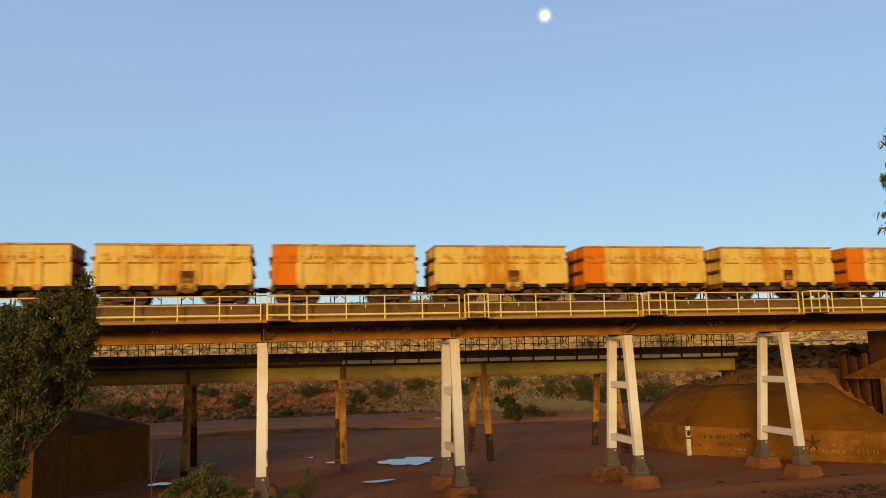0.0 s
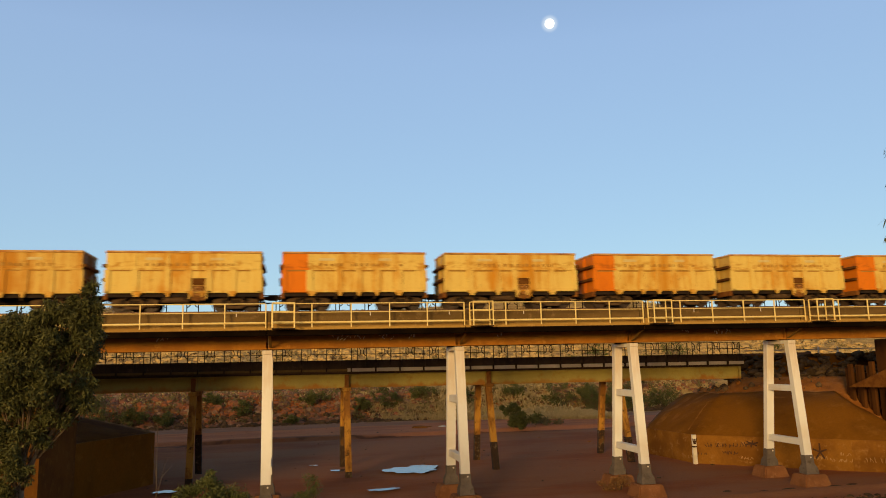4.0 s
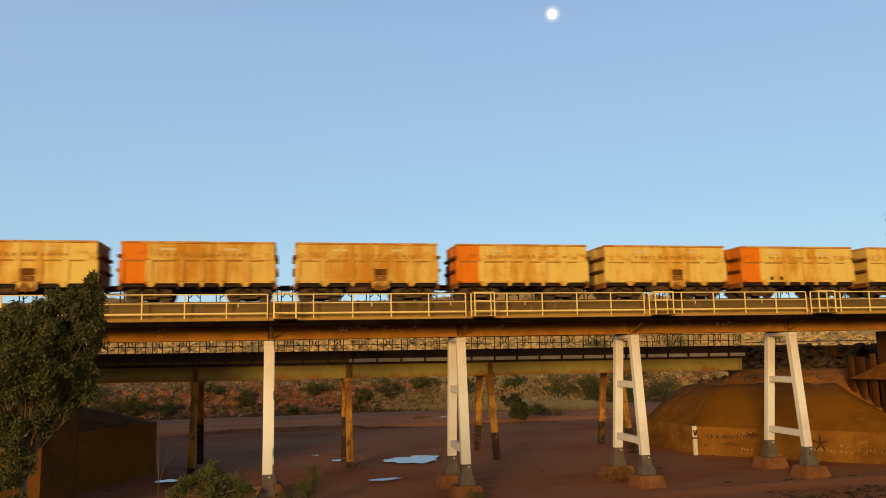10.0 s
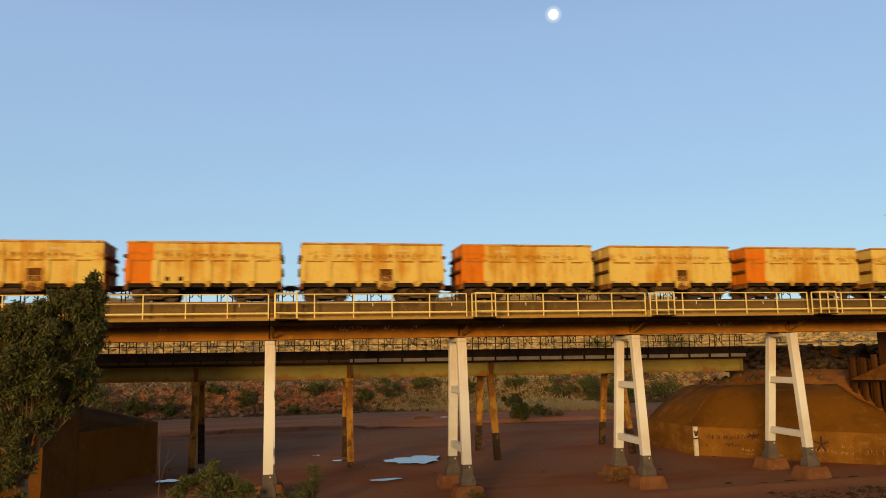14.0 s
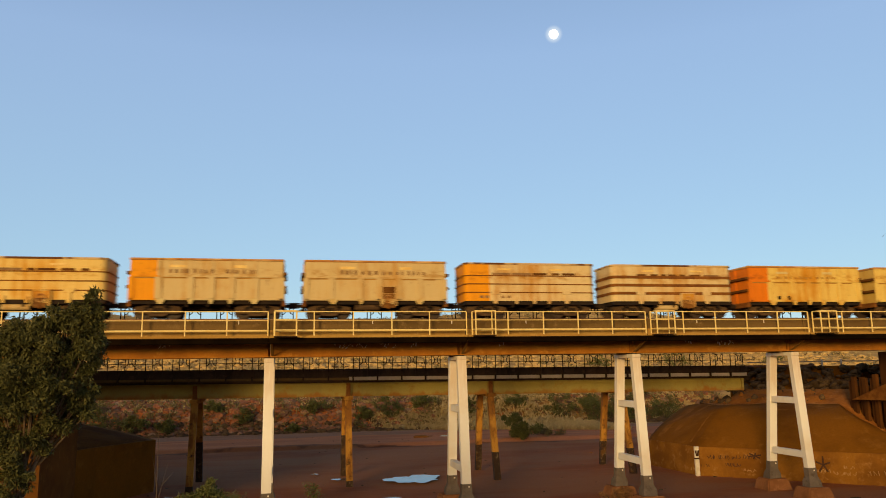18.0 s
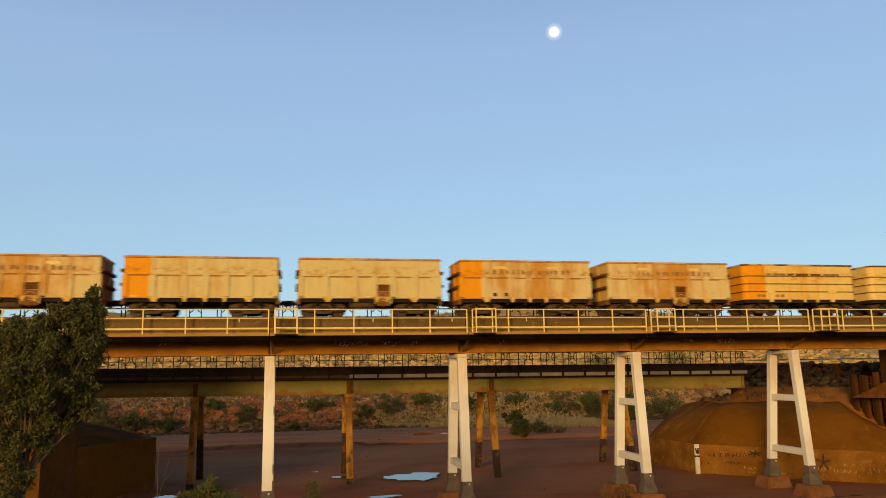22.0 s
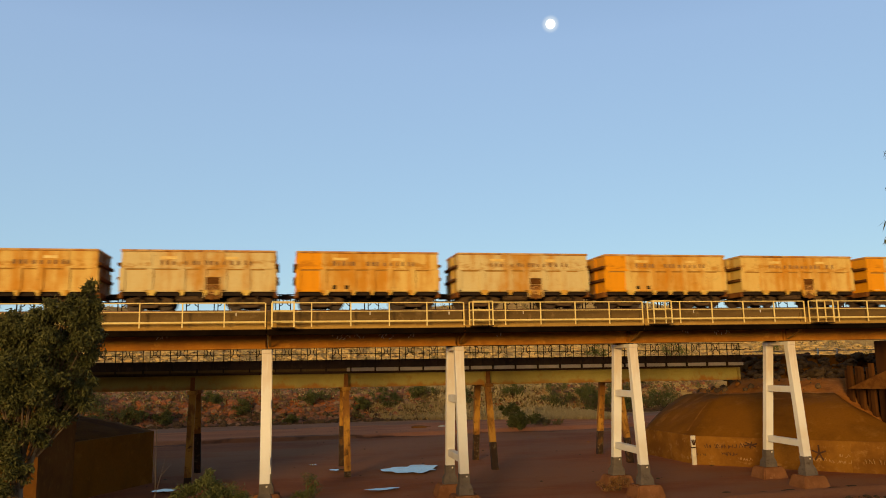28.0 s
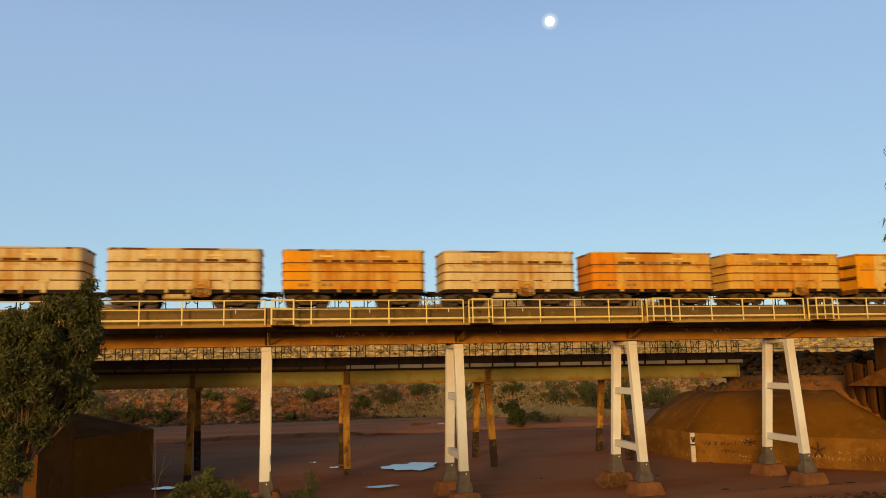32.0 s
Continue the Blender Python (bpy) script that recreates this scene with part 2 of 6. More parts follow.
# walkway shade painted olive-brown on the upper web, above rust from the lower flange
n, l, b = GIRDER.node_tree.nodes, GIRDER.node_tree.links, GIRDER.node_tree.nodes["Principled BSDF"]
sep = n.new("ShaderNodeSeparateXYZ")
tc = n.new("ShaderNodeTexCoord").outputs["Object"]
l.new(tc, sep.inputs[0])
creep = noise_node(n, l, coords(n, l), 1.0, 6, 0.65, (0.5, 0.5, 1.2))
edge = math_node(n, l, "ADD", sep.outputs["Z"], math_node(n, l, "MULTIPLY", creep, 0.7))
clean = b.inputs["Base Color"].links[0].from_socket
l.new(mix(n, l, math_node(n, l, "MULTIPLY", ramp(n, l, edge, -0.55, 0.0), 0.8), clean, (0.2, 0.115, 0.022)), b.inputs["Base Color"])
LEG = surface("white_leg_paint", (0.77, 0.72, 0.645), (0.68, 0.57, 0.44), None, 0.35, 10, 0.6, relief=0.05, lo=0.45, hi=0.8, speck=0.1)
n, l, b = LEG.node_tree.nodes, LEG.node_tree.links, LEG.node_tree.nodes["Principled BSDF"]
sep = n.new("ShaderNodeSeparateXYZ")
tc = n.new("ShaderNodeTexCoord").outputs["Object"]
l.new(tc, sep.inputs[0])
runs = noise_node(n, l, tc, 1.0, 5, 0.6, (2.2, 2.2, 0.2))
stain = math_node(n, l, "MULTIPLY", ramp(n, l, sep.outputs["Z"], 5.0, 9.3), ramp(n, l, runs, 0.36, 0.62))
clean = b.inputs["Base Color"].links[0].from_socket
l.new(mix(n, l, math_node(n, l, "MULTIPLY", stain, 0.45), clean, (0.5, 0.27, 0.1)), b.inputs["Base Color"])
PLINTH = surface("grey_concrete", (0.135, 0.105, 0.085), (0.18, 0.14, 0.11), (0.09, 0.065, 0.05), 1.0, 16, 0.95)
FOOTING = surface("red_stained_concrete", (0.29, 0.12, 0.048), (0.21, 0.085, 0.034), (0.33, 0.155, 0.07), 0.9, 16, 0.95)
TROUGH = surface("brown_trough_steel", (0.07, 0.038, 0.02), (0.045, 0.026, 0.015), (0.1, 0.055, 0.03), 0.7, 12, 0.85, stretch=(1, 1, 0.4))
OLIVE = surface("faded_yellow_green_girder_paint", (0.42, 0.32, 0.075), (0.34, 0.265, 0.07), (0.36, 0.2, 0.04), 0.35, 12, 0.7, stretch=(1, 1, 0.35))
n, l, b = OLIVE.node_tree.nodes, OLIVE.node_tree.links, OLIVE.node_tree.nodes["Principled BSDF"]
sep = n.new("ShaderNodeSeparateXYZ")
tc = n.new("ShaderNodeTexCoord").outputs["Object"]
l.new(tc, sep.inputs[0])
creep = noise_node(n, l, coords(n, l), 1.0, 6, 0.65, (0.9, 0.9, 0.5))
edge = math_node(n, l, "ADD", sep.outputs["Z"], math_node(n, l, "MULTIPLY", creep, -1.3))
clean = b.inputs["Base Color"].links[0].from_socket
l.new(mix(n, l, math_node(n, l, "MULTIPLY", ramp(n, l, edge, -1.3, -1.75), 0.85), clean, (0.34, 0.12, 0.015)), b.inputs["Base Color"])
RUST_LEG = surface("flaking_rusted_paint", (0.47, 0.225, 0.035), (0.22, 0.085, 0.016), (0.04, 0.02, 0.01), 0.8, 14, 0.85, lo=0.42, hi=0.56, stretch=(1.6, 1.6, 0.35))
TAR = surface("dark_bitumen_coating", (0.04, 0.022, 0.013), (0.13, 0.058, 0.016), (0.2, 0.14, 0.08), 1.1, 14, 0.8, lo=0.56, hi=0.64)
# near-black that stands in for the shade under walkway and deck
SHADE_BLACK = surface("walkway_shade_black", (0.006, 0.0035, 0.002), (0.011, 0.006, 0.003), None, 0.8, 14, 1.0)
SHADE_BLACK.node_tree.nodes["Principled BSDF"].inputs["Specular IOR Level"].default_value = 0.0
DECK_DARK = surface("dark_deck_steel", (0.036, 0.021, 0.012), (0.062, 0.036, 0.019), None, 0.8, 14, 0.9)
TRAY_GREY = surface("pale_galvanised_tray", (0.62, 0.5, 0.35), (0.5, 0.4, 0.27), None, 0.8, 14, 0.7)
DECK_GREY = surface("grey_cable_tray", (0.42, 0.33, 0.24), (0.32, 0.24, 0.17), None, 0.8, 14, 0.7)
CLAY = surface("compacted_red_clay", (0.215, 0.083, 0.008), (0.145, 0.055, 0.006), (0.26, 0.11, 0.016), 0.22, 6, 0.95, relief=0.5, depth=0.08, stretch=(1, 1, 0.6))
WALL_CLAY = surface("ochre_stained_concrete_wall", (0.27, 0.115, 0.017), (0.17, 0.066, 0.011), (0.33, 0.165, 0.045), 0.4, 8, 0.92)
PILE = surface("rusty_sheet_pile", (0.092, 0.034, 0.008), (0.055, 0.021, 0.006), None, 0.7, 14, 0.95, stretch=(1, 1, 0.3))
ROCK = surface("dark_rock", (0.085, 0.052, 0.027), (0.16, 0.098, 0.048), (0.045, 0.028, 0.016), 0.6, 5, 0.95, relief=0.8, depth=0.08)
RED_ROCK = bpy.data.materials.new("red_and_brown_rock")
n, l, b = links(RED_ROCK)
isl = n.new("ShaderNodeNewGeometry").outputs["Random Per Island"]
v = coords(n, l, False)
col = mix(n, l, ramp(n, l, isl, 0.25, 0.6), (0.19, 0.095, 0.05), (0.36, 0.125, 0.048))
col = mix(n, l, ramp(n, l, isl, 0.8, 1.0), col, (0.36, 0.22, 0.12))
fine = noise_node(n, l, v, 3.0, 8, 0.7)
col = mix(n, l, math_node(n, l, "MULTIPLY", ramp(n, l, fine, 0.4, 0.7), 0.6), col, (0.1, 0.045, 0.025))
l.new(col, b.inputs["Base Color"])
b.inputs["Roughness"].default_value = 0.95
bump(n, l, b, fine, 0.8, 0.1)
# left abutment concrete, with its shade put into the base colour
SHADY_WALL = surface("shade_darkened_stained_wall", (0.15, 0.058, 0.01), (0.1, 0.038, 0.007), (0.19, 0.082, 0.016), 0.4, 8, 0.97)
# brown earth of the left slope, lowered in colour for the shadow on it
SHADED_EARTH = surface("shade_darkened_earth", (0.15, 0.05, 0.004), (0.1, 0.032, 0.003), (0.18, 0.066, 0.007), 0.5, 8, 0.97)
PALE_DUST = surface("loose_red_dirt", (0.4, 0.145, 0.026), (0.28, 0.097, 0.018), (0.46, 0.2, 0.05), 0.7, 7, 0.95, relief=0.8, depth=0.1)
LIP = surface("dusty_lip", (0.5, 0.225, 0.055), (0.38, 0.15, 0.03), None, 0.7, 7, 0.95)
WHITE = surface("white_post_paint", (0.8, 0.72, 0.6), (0.7, 0.6, 0.45), None, 2.0, 18, 0.6)
SOOT = surface("black_spray_paint", (0.05, 0.022, 0.012), (0.08, 0.035, 0.015), None, 3.0, 18, 0.8)
RAILSTEEL = surface("worn_rail_steel", (0.2, 0.1, 0.06), (0.28, 0.16, 0.1), None, 2.0, 18, 0.5, 0.6)
BALLAST = surface("dusty_ballast", (0.24, 0.13, 0.08), (0.17, 0.09, 0.055), (0.3, 0.18, 0.11), 2.5, 16, 0.95, relief=0.8, depth=0.05)


def leaf_material(name, c1, c2, translucent=0.25):
    mat = bpy.data.materials.new(name)
    n, l, b = links(mat)
    g = n.new("ShaderNodeNewGeometry")
    col = mix(n, l, g.outputs["Random Per Island"], c1, c2)
    v = n.new("ShaderNodeTexCoord").outputs["Object"]
    col = mix(n, l, math_node(n, l, "MULTIPLY", ramp(n, l, noise_node(n, l, v, 1.3, 4), 0.4, 0.65), 0.5), col, tuple(0.6 * c for c in c1))
    l.new(col, b.inputs["Base Color"])
    b.inputs["Roughness"].default_value, b.inputs["Specular IOR Level"].default_value = 0.65, 0.2
    t = n.new("ShaderNodeBsdfTranslucent")
    l.new(col, t.inputs["Color"])
    m = n.new("ShaderNodeMixShader")
    m.inputs[0].default_value = translucent
    l.new(b.outputs[0], m.inputs[1])
    l.new(t.outputs[0], m.inputs[2])
    l.new(m.outputs[0], n["Material Output"].inputs["Surface"])
    return mat


GUM = leaf_material("gum_leaves", (0.055, 0.058, 0.015), (0.15, 0.135, 0.042))
SHRUB = leaf_material("shrub_leaves", (0.085, 0.095, 0.024), (0.2, 0.19, 0.06))
DRY = leaf_material("dry_grass", (0.7, 0.53, 0.25), (0.5, 0.35, 0.14), 0.35)
RUSSET = leaf_material("russet_dry_grass", (0.3, 0.14, 0.045), (0.2, 0.1, 0.035), 0.15)
BARK = surface("grey_gum_bark", (0.22, 0.16, 0.105), (0.13, 0.085, 0.055), None, 2.0, 16, 0.85, stretch=(1, 1, 0.3))
TWIG = surface("dry_twig", (0.15, 0.1, 0.06), (0.1, 0.065, 0.04), None, 4.0, 16, 0.9)
SALTBUSH = leaf_material("grey_olive_tussock", (0.16, 0.14, 0.055), (0.3, 0.2, 0.075), 0.15)
BOGIE = surface("dusty_brown_cast_steel", (0.1, 0.055, 0.024), (0.065, 0.035, 0.016), (0.13, 0.075, 0.035), 2.5, 18, 0.85)

# the ground: red river bed, a paler terrace and road, dry grass on the far bank
GROUND = bpy.data.materials.new("red_river_bed_and_dry_grass")
n, l, b = links(GROUND)
v = coords(n, l, False)
sep = n.new("ShaderNodeSeparateXYZ")
l.new(v, sep.inputs[0])
wob = noise_node(n, l, v, 0.06, 5)
yy = math_node(n, l, "ADD", sep.outputs["Y"], math_node(n, l, "MULTIPLY", math_node(n, l, "SUBTRACT", wob, 0.5), 14.0))
bed = mix(n, l, ramp(n, l, noise_node(n, l, v, 0.09, 7, 0.6, (0.5, 1.2, 1)), 0.4, 0.62), (0.36, 0.116, 0.036), (0.28, 0.09, 0.03))
bed = mix(n, l, ramp(n, l, noise_node(n, l, v, 0.5, 7, 0.7, (0.4, 1.3, 1)), 0.5, 0.72), bed, (0.42, 0.145, 0.046))
bed = mix(n, l, math_node(n, l, "MULTIPLY", ramp(n, l, noise_node(n, l, v, 0.07, 6, 0.62, (0.6, 1.4, 1)), 0.4, 0.56), 0.75), bed, (0.36, 0.155, 0.066))
terrace = mix(n, l, ramp(n, l, noise_node(n, l, v, 0.25, 6, 0.7, (0.3, 1.3, 1)), 0.4, 0.65), (0.62, 0.225, 0.085), (0.5, 0.17, 0.065))
road = mix(n, l, ramp(n, l, noise_node(n, l, v, 0.3, 6, 0.7, (0.3, 1.3, 1)), 0.4, 0.65), (0.42, 0.21, 0.11), (0.34, 0.165, 0.085))
red = mix(n, l, ramp(n, l, noise_node(n, l, v, 0.22, 8, 0.65), 0.42, 0.6), (0.44, 0.13, 0.035), (0.24, 0.115, 0.05))
straw = mix(n, l, ramp(n, l, noise_node(n, l, v, 0.7, 8, 0.75, (0.35, 0.35, 1.6)), 0.38, 0.66), (0.6, 0.4, 0.14), (0.32, 0.18, 0.055))
hi_mask = ramp(n, l, math_node(n, l, "ADD", sep.outputs["Z"], math_node(n, l, "MULTIPLY", noise_node(n, l, v, 0.13, 6), 4.0)), 6.6, 8.4)
col = mix(n, l, ramp(n, l, yy, 90.0, 91.5), bed, terrace)
# broken dark line along the foot of the terrace step
terrace_line = math_node(n, l, "MULTIPLY", math_node(n, l, "MULTIPLY", ramp(n, l, yy, 89.4, 90.0), ramp(n, l, yy, 91.0, 90.4)), ramp(n, l, noise_node(n, l, v, 0.12, 5, 0.6, (1, 0.3, 1)), 0.42, 0.58))
col = mix(n, l, math_node(n, l, "MULTIPLY", terrace_line, 0.8), col, (0.09, 0.035, 0.015))
col = mix(n, l, ramp(n, l, yy, 102.0, 104.0), col, road)
col = mix(n, l, ramp(n, l, yy, 111.0, 114.0), col, red)
meadow = math_node(n, l, "MULTIPLY", ramp(n, l, sep.outputs["X"], 10.0, 20.0), ramp(n, l, yy, 107.0, 110.0))
meadow = math_node(n, l, "MULTIPLY", meadow, ramp(n, l, noise_node(n, l, v, 0.2, 7, 0.68, (0.6, 1.2, 1)), 0.38, 0.52))
col = mix(n, l, math_node(n, l, "MULTIPLY", meadow, 0.85), col, straw)
col = mix(n, l, hi_mask, col, straw)
fine = noise_node(n, l, v, 5.0, 9, 0.75)
col = mix(n, l, math_node(n, l, "MULTIPLY", ramp(n, l, fine, 0.45, 0.75), 0.35), col, (0.1, 0.045, 0.025))
l.new(col, b.inputs["Base Color"])
b.inputs["Roughness"].default_value, b.inputs["Specular IOR Level"].default_value = 0.95, 0.1
bump(n, l, b, fine, 0.6, 0.08)

WATER = bpy.data.materials.new("still_puddle_water")
n, l, b = links(WATER)
b.inputs["Base Color"].default_value = (0.05, 0.04, 0.035, 1)
b.inputs["Roughness"].default_value, b.inputs["IOR"].default_value = 0.04, 1.33
bump(n, l, b, noise_node(n, l, coords(n, l, False), 1.2, 3), 0.05, 0.02)

MOON = bpy.data.materials.new("moonlit_disc")
n, l, b = links(MOON)
em = n.new("ShaderNodeEmission")
v = n.new("ShaderNodeTexCoord").outputs["Object"]
l.new(mix(n, l, ramp(n, l, noise_node(n, l, v, 0.03, 4), 0.45, 0.6), (1.0, 0.98, 0.93), (0.86, 0.88, 0.9)), em.inputs["Color"])
em.inputs["Strength"].default_value = 1.5
l.new(em.outputs[0], n["Material Output"].inputs["Surface"])

# ---- building helpers ----


def box(bm, x0, x1, y0, y1, z0, z1, bevel=0.0):
    r = bmesh.ops.create_cube(bm, size=1.0)
    bmesh.ops.transform(bm, verts=r["verts"], matrix=Matrix.LocRotScale(((x0 + x1) / 2, (y0 + y1) / 2, (z0 + z1) / 2), None, (x1 - x0, y1 - y0, z1 - z0)))
    if bevel:
        edges = {e for vert in r["verts"] for e in vert.link_edges}
        bmesh.ops.bevel(bm, geom=list(edges), offset=bevel, segments=1, affect="EDGES")
    return bm


def rod(bm, a, b, r, sides=8, r2=None):
    a, b = Vector(a), Vector(b)
    d = b - a
    m = Matrix.Translation((a + b) / 2) @ d.to_track_quat("Z", "Y").to_matrix().to_4x4()
    bmesh.ops.create_cone(bm, cap_ends=True, segments=sides, radius1=r, radius2=r if r2 is None else r2, depth=d.length, matrix=m)
    return bm


def beam(bm, a, b, w, d):
    """A bar of rectangular section from a to b; w along x, d along y at its ends."""
    vs = [bm.verts.new((p[0] + sx * w / 2, p[1] + sy * d / 2, p[2])) for p in (a, b) for sx, sy in ((-1, -1), (1, -1), (1, 1), (-1, 1))]
    for f in ((3, 2, 1, 0), (4, 5, 6, 7), (0, 1, 5, 4), (1, 2, 6, 5), (2, 3, 7, 6), (3, 0, 4, 7)):
        bm.faces.new([vs[i] for i in f])
    return bm


def prism(bm, outline, z0, z1):
    """An upright prism over a ring of (x, y)."""
    lo = [bm.verts.new((x, y, z0)) for x, y in outline]
    hi = [bm.verts.new((x, y, z1)) for x, y in outline]
    k = len(outline)
    for i in range(k):
        bm.faces.new((lo[i], lo[(i + 1) % k], hi[(i + 1) % k], hi[i]))
    bm.faces.new(hi)
    bm.faces.new(lo[::-1])
    return bm


def mesh_of(bm, material, smooth=False, name="mesh"):
    bmesh.ops.recalc_face_normals(bm, faces=bm.faces)
    me = bpy.data.meshes.new(name)
    bm.to_mesh(me)
    bm.free()
    me.materials.append(material)
    if smooth:
        me.shade_smooth()
    return me


def part(name, bm, material, parent=None, label="", smooth=False):
    me = bm if isinstance(bm, bpy.types.Mesh) else mesh_of(bm, material, smooth, name)
    ob = new(name, me)
    if parent:
        ob.parent = parent
    if label:
        ob["label"] = label
    return ob


def thing(name, label, category, group="", kind="", at=(0, 0, 0)):
    ob = new(name)
    ob.empty_display_size = 0.3
    ob.location = at
    return tagged(ob, label, category, group, kind)


B = bmesh.new

# ---- the ground ----
PIER_X = [-1.23, 10.50, 22.23, 33.95]


def smooth_step(e0, e1, x):
    t = np.clip((x - e0) / (e1 - e0), 0, 1)
    return t * t * (3 - 2 * t)


def wave(x, y, seed):
    """Cheap rolling noise from sines."""
    rng = np.random.RandomState(seed)
    z = np.zeros_like(x)
    for k in range(14):
        f = 0.03 * 1.5 ** k
        a, p, q = rng.rand() * 6.28, rng.rand() * 6.28, 1.0 / 1.45 ** k
        z += q * np.sin(f * (x * math.cos(a) + y * math.sin(a)) + p)
    return z / 2.5


def ground_height(x, y):
    x, y = np.asarray(x, float), np.asarray(y, float)
    w, w2 = wave(x, y, 3), wave(x, y, 8)
    z = 0.05 * w2
    z = z + 0.35 * smooth_step(0, 0.8, y + 2.5 * w - 91)
    foot = 111 + 1.5 * w + 6 * smooth_step(20, 60, x)
    rough = np.abs(w2)
    z = z + (3.6 + 0.8 * w2) * smooth_step(0, 9, y - foot) + 0.9 * rough * smooth_step(0, 4, y - foot)
    z = z + (1.9 + 0.4 * w) * smooth_step(7, 25, y - foot) + (14.5 + 1.2 * wave(x * 0.5, y * 0.5, 5)) * smooth_step(55, 185, y - foot)
    # the low range behind the valley, with a rise in the middle and one far along
    crest = 7.5 + 6.5 * np.exp(-((x - 115) / 45) ** 2) + 4.0 * np.exp(-((x + 70) / 24) ** 2) + 0.5 * w
    z = z + crest * smooth_step(228, 300, y)
    z = z + 12.0 * smooth_step(600, 1600, y)
    # near bank, on which the camera stands
    z = z + 6.9 * smooth_step(26, 4, y - 0.6 * w)
    # embankments behind the abutments, to both sides
    right = smooth_step(62, 72, x) * smooth_step(36, 46, y) * smooth_step(104, 84, y)
    z = z + right * np.clip(8.45 - z, 0, None)
    z = z + 0.28 * np.exp(-((y - 43.0 - 0.04 * (x - 30)) / 0.7) ** 2) * smooth_step(16, 26, x)
    left = smooth_step(0, 8.0, -(x + 20)) * smooth_step(36, 46, y) * smooth_step(92, 80, y)
    z = z + left * np.clip(8.2 - z, 0, None)
    return z


def spread(lo, hi, step, far):
    mid = list(np.arange(lo, hi + step, step))
    out_lo, out_hi, s = [], [], step
    a, c = mid[0], mid[-1]
    while c < far or a > -far:
        s *= 1.16
        a, c = a - s, c + s
        out_lo.append(a)
        out_hi.append(c)
    return np.array(out_lo[::-1] + mid + out_hi)


gx, gy = spread(-40, 70, 0.55, 2600), spread(36, 135, 0.55, 3200)
XX, YY = np.meshgrid(gx, gy)
ZZ = ground_height(XX, YY)
cols_n, rows_n = len(gx), len(gy)
ids = np.arange(cols_n * rows_n).reshape(rows_n, cols_n)
quads = np.stack([ids[:-1, :-1], ids[:-1, 1:], ids[1:, 1:], ids[1:, :-1]], -1).reshape(-1, 4)
me = bpy.data.meshes.new("ground")
me.from_pydata(np.stack([XX, YY, ZZ], -1).reshape(-1, 3).tolist(), [], quads.tolist())
me.materials.append(GROUND)
me.shade_smooth()
ground = tagged(new("ground", me), "red dirt river bed rising to a grassy bank", "ground", kind="structure")


def puddle(cx, cy, rx, ry, seed):
    rng = random.Random(seed)
    bm = B()
    ring = []
    ph = [rng.random() * 6.28 for _ in range(4)]
    for i in range(48):
        a = i / 48 * 2 * math.pi
        r = 1 + 0.16 * math.sin(2 * a + ph[0]) + 0.14 * math.sin(3 * a + ph[1]) + 0.1 * math.sin(7 * a + ph[2]) + 0.06 * math.sin(13 * a + ph[3])
        ring.append(bm.verts.new((rx * r * math.cos(a), ry * r * math.sin(a), 0)))
    bm.faces.new(ring)
    ob = part("puddle", bm, WATER)
    ob.location = (cx, cy, 0.14)
    return tagged(ob, "shallow puddle mirroring the sky on red dirt", "puddle", "puddles on the river bed", "structure")


for cx, cy, rx, ry, seed in ((9.9, 61.6, 1.95, 2.3, 1), (6.4, 52.7, 1.1, 0.42, 2), (-8.4, 57.0, 0.7, 0.7, 3), (4.1, 63.2, 0.65, 0.5, 4), (2.2, 67.0, 0.35, 0.35, 5)):
    puddle(cx, cy, rx, ry, seed)

# ---- the near bridge ----
near_bridge = thing("rail_bridge", "brown steel girder rail bridge with yellow handrails", "bridge", kind="structure")
TRACK_Y, RAIL_Z, KERB_Z, WALK_Z = 47.48, 11.93, 11.77, 10.75
SPAN, GAP = 11.727, 2.277
START_X = -12.95


def girder_mesh(length):
    bm = B()
    box(bm, 0.03, length - 0.03, -0.012, 0.012, -1.0, -0.2)
    box(bm, 0.03, length - 0.03, -0.2, 0.2, -1.06, -1.0)
    box(bm, 0.03, length - 0.03, -0.06, 0.2, -0.2, -0.16)
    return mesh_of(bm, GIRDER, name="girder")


def stiffener_mesh():
    bm = B()
    box(bm, -0.012, 0.012, -0.18, -0.012, -1.0, -0.2)
    box(bm, -0.012, 0.012, 0.012, 0.18, -1.0, -0.2)
    return mesh_of(bm, GIRDER, name="stiffener")


GIRDER_ME, STIFF_ME = girder_mesh(SPAN), stiffener_mesh()
KERB_ME = mesh_of(box(B(), 0.02, SPAN - 0.02, -0.09, 0.09, -1.0, 0.0, 0.02), KERB, name="ballast_kerb")
DECK_ME = mesh_of(box(B(), 0.0, SPAN, -2.4, 2.4, -0.22, 0.0), KERB, name="deck_slab")
HAUNCH_ME = mesh_of(box(B(), 0.0, SPAN, -0.6, 0.6, -0.26, 0.0), SHADE_BLACK, name="deck_haunch")
# channel added only to draw the black band of shade below the walkway
SHADE_CHANNEL_ME = mesh_of(box(box(B(), 0.02, SPAN - 0.02, 0.02, 0.06, -0.42, -0.1), 0.02, SPAN - 0.02, 0.02, 0.16, -0.42, -0.38), SHADE_BLACK, name="edge_channel")
WALKWAY_ME = mesh_of(box(B(), 0.02, SPAN - 0.02, -0.04, 0.72, -0.1, 0.0), DECK_DARK, name="walkway_plate")
EDGE_ME = mesh_of(box(B(), 0.02, SPAN - 0.02, -0.05, -0.02, -0.07, 0.05), KERB_BASE, name="walkway_edge")
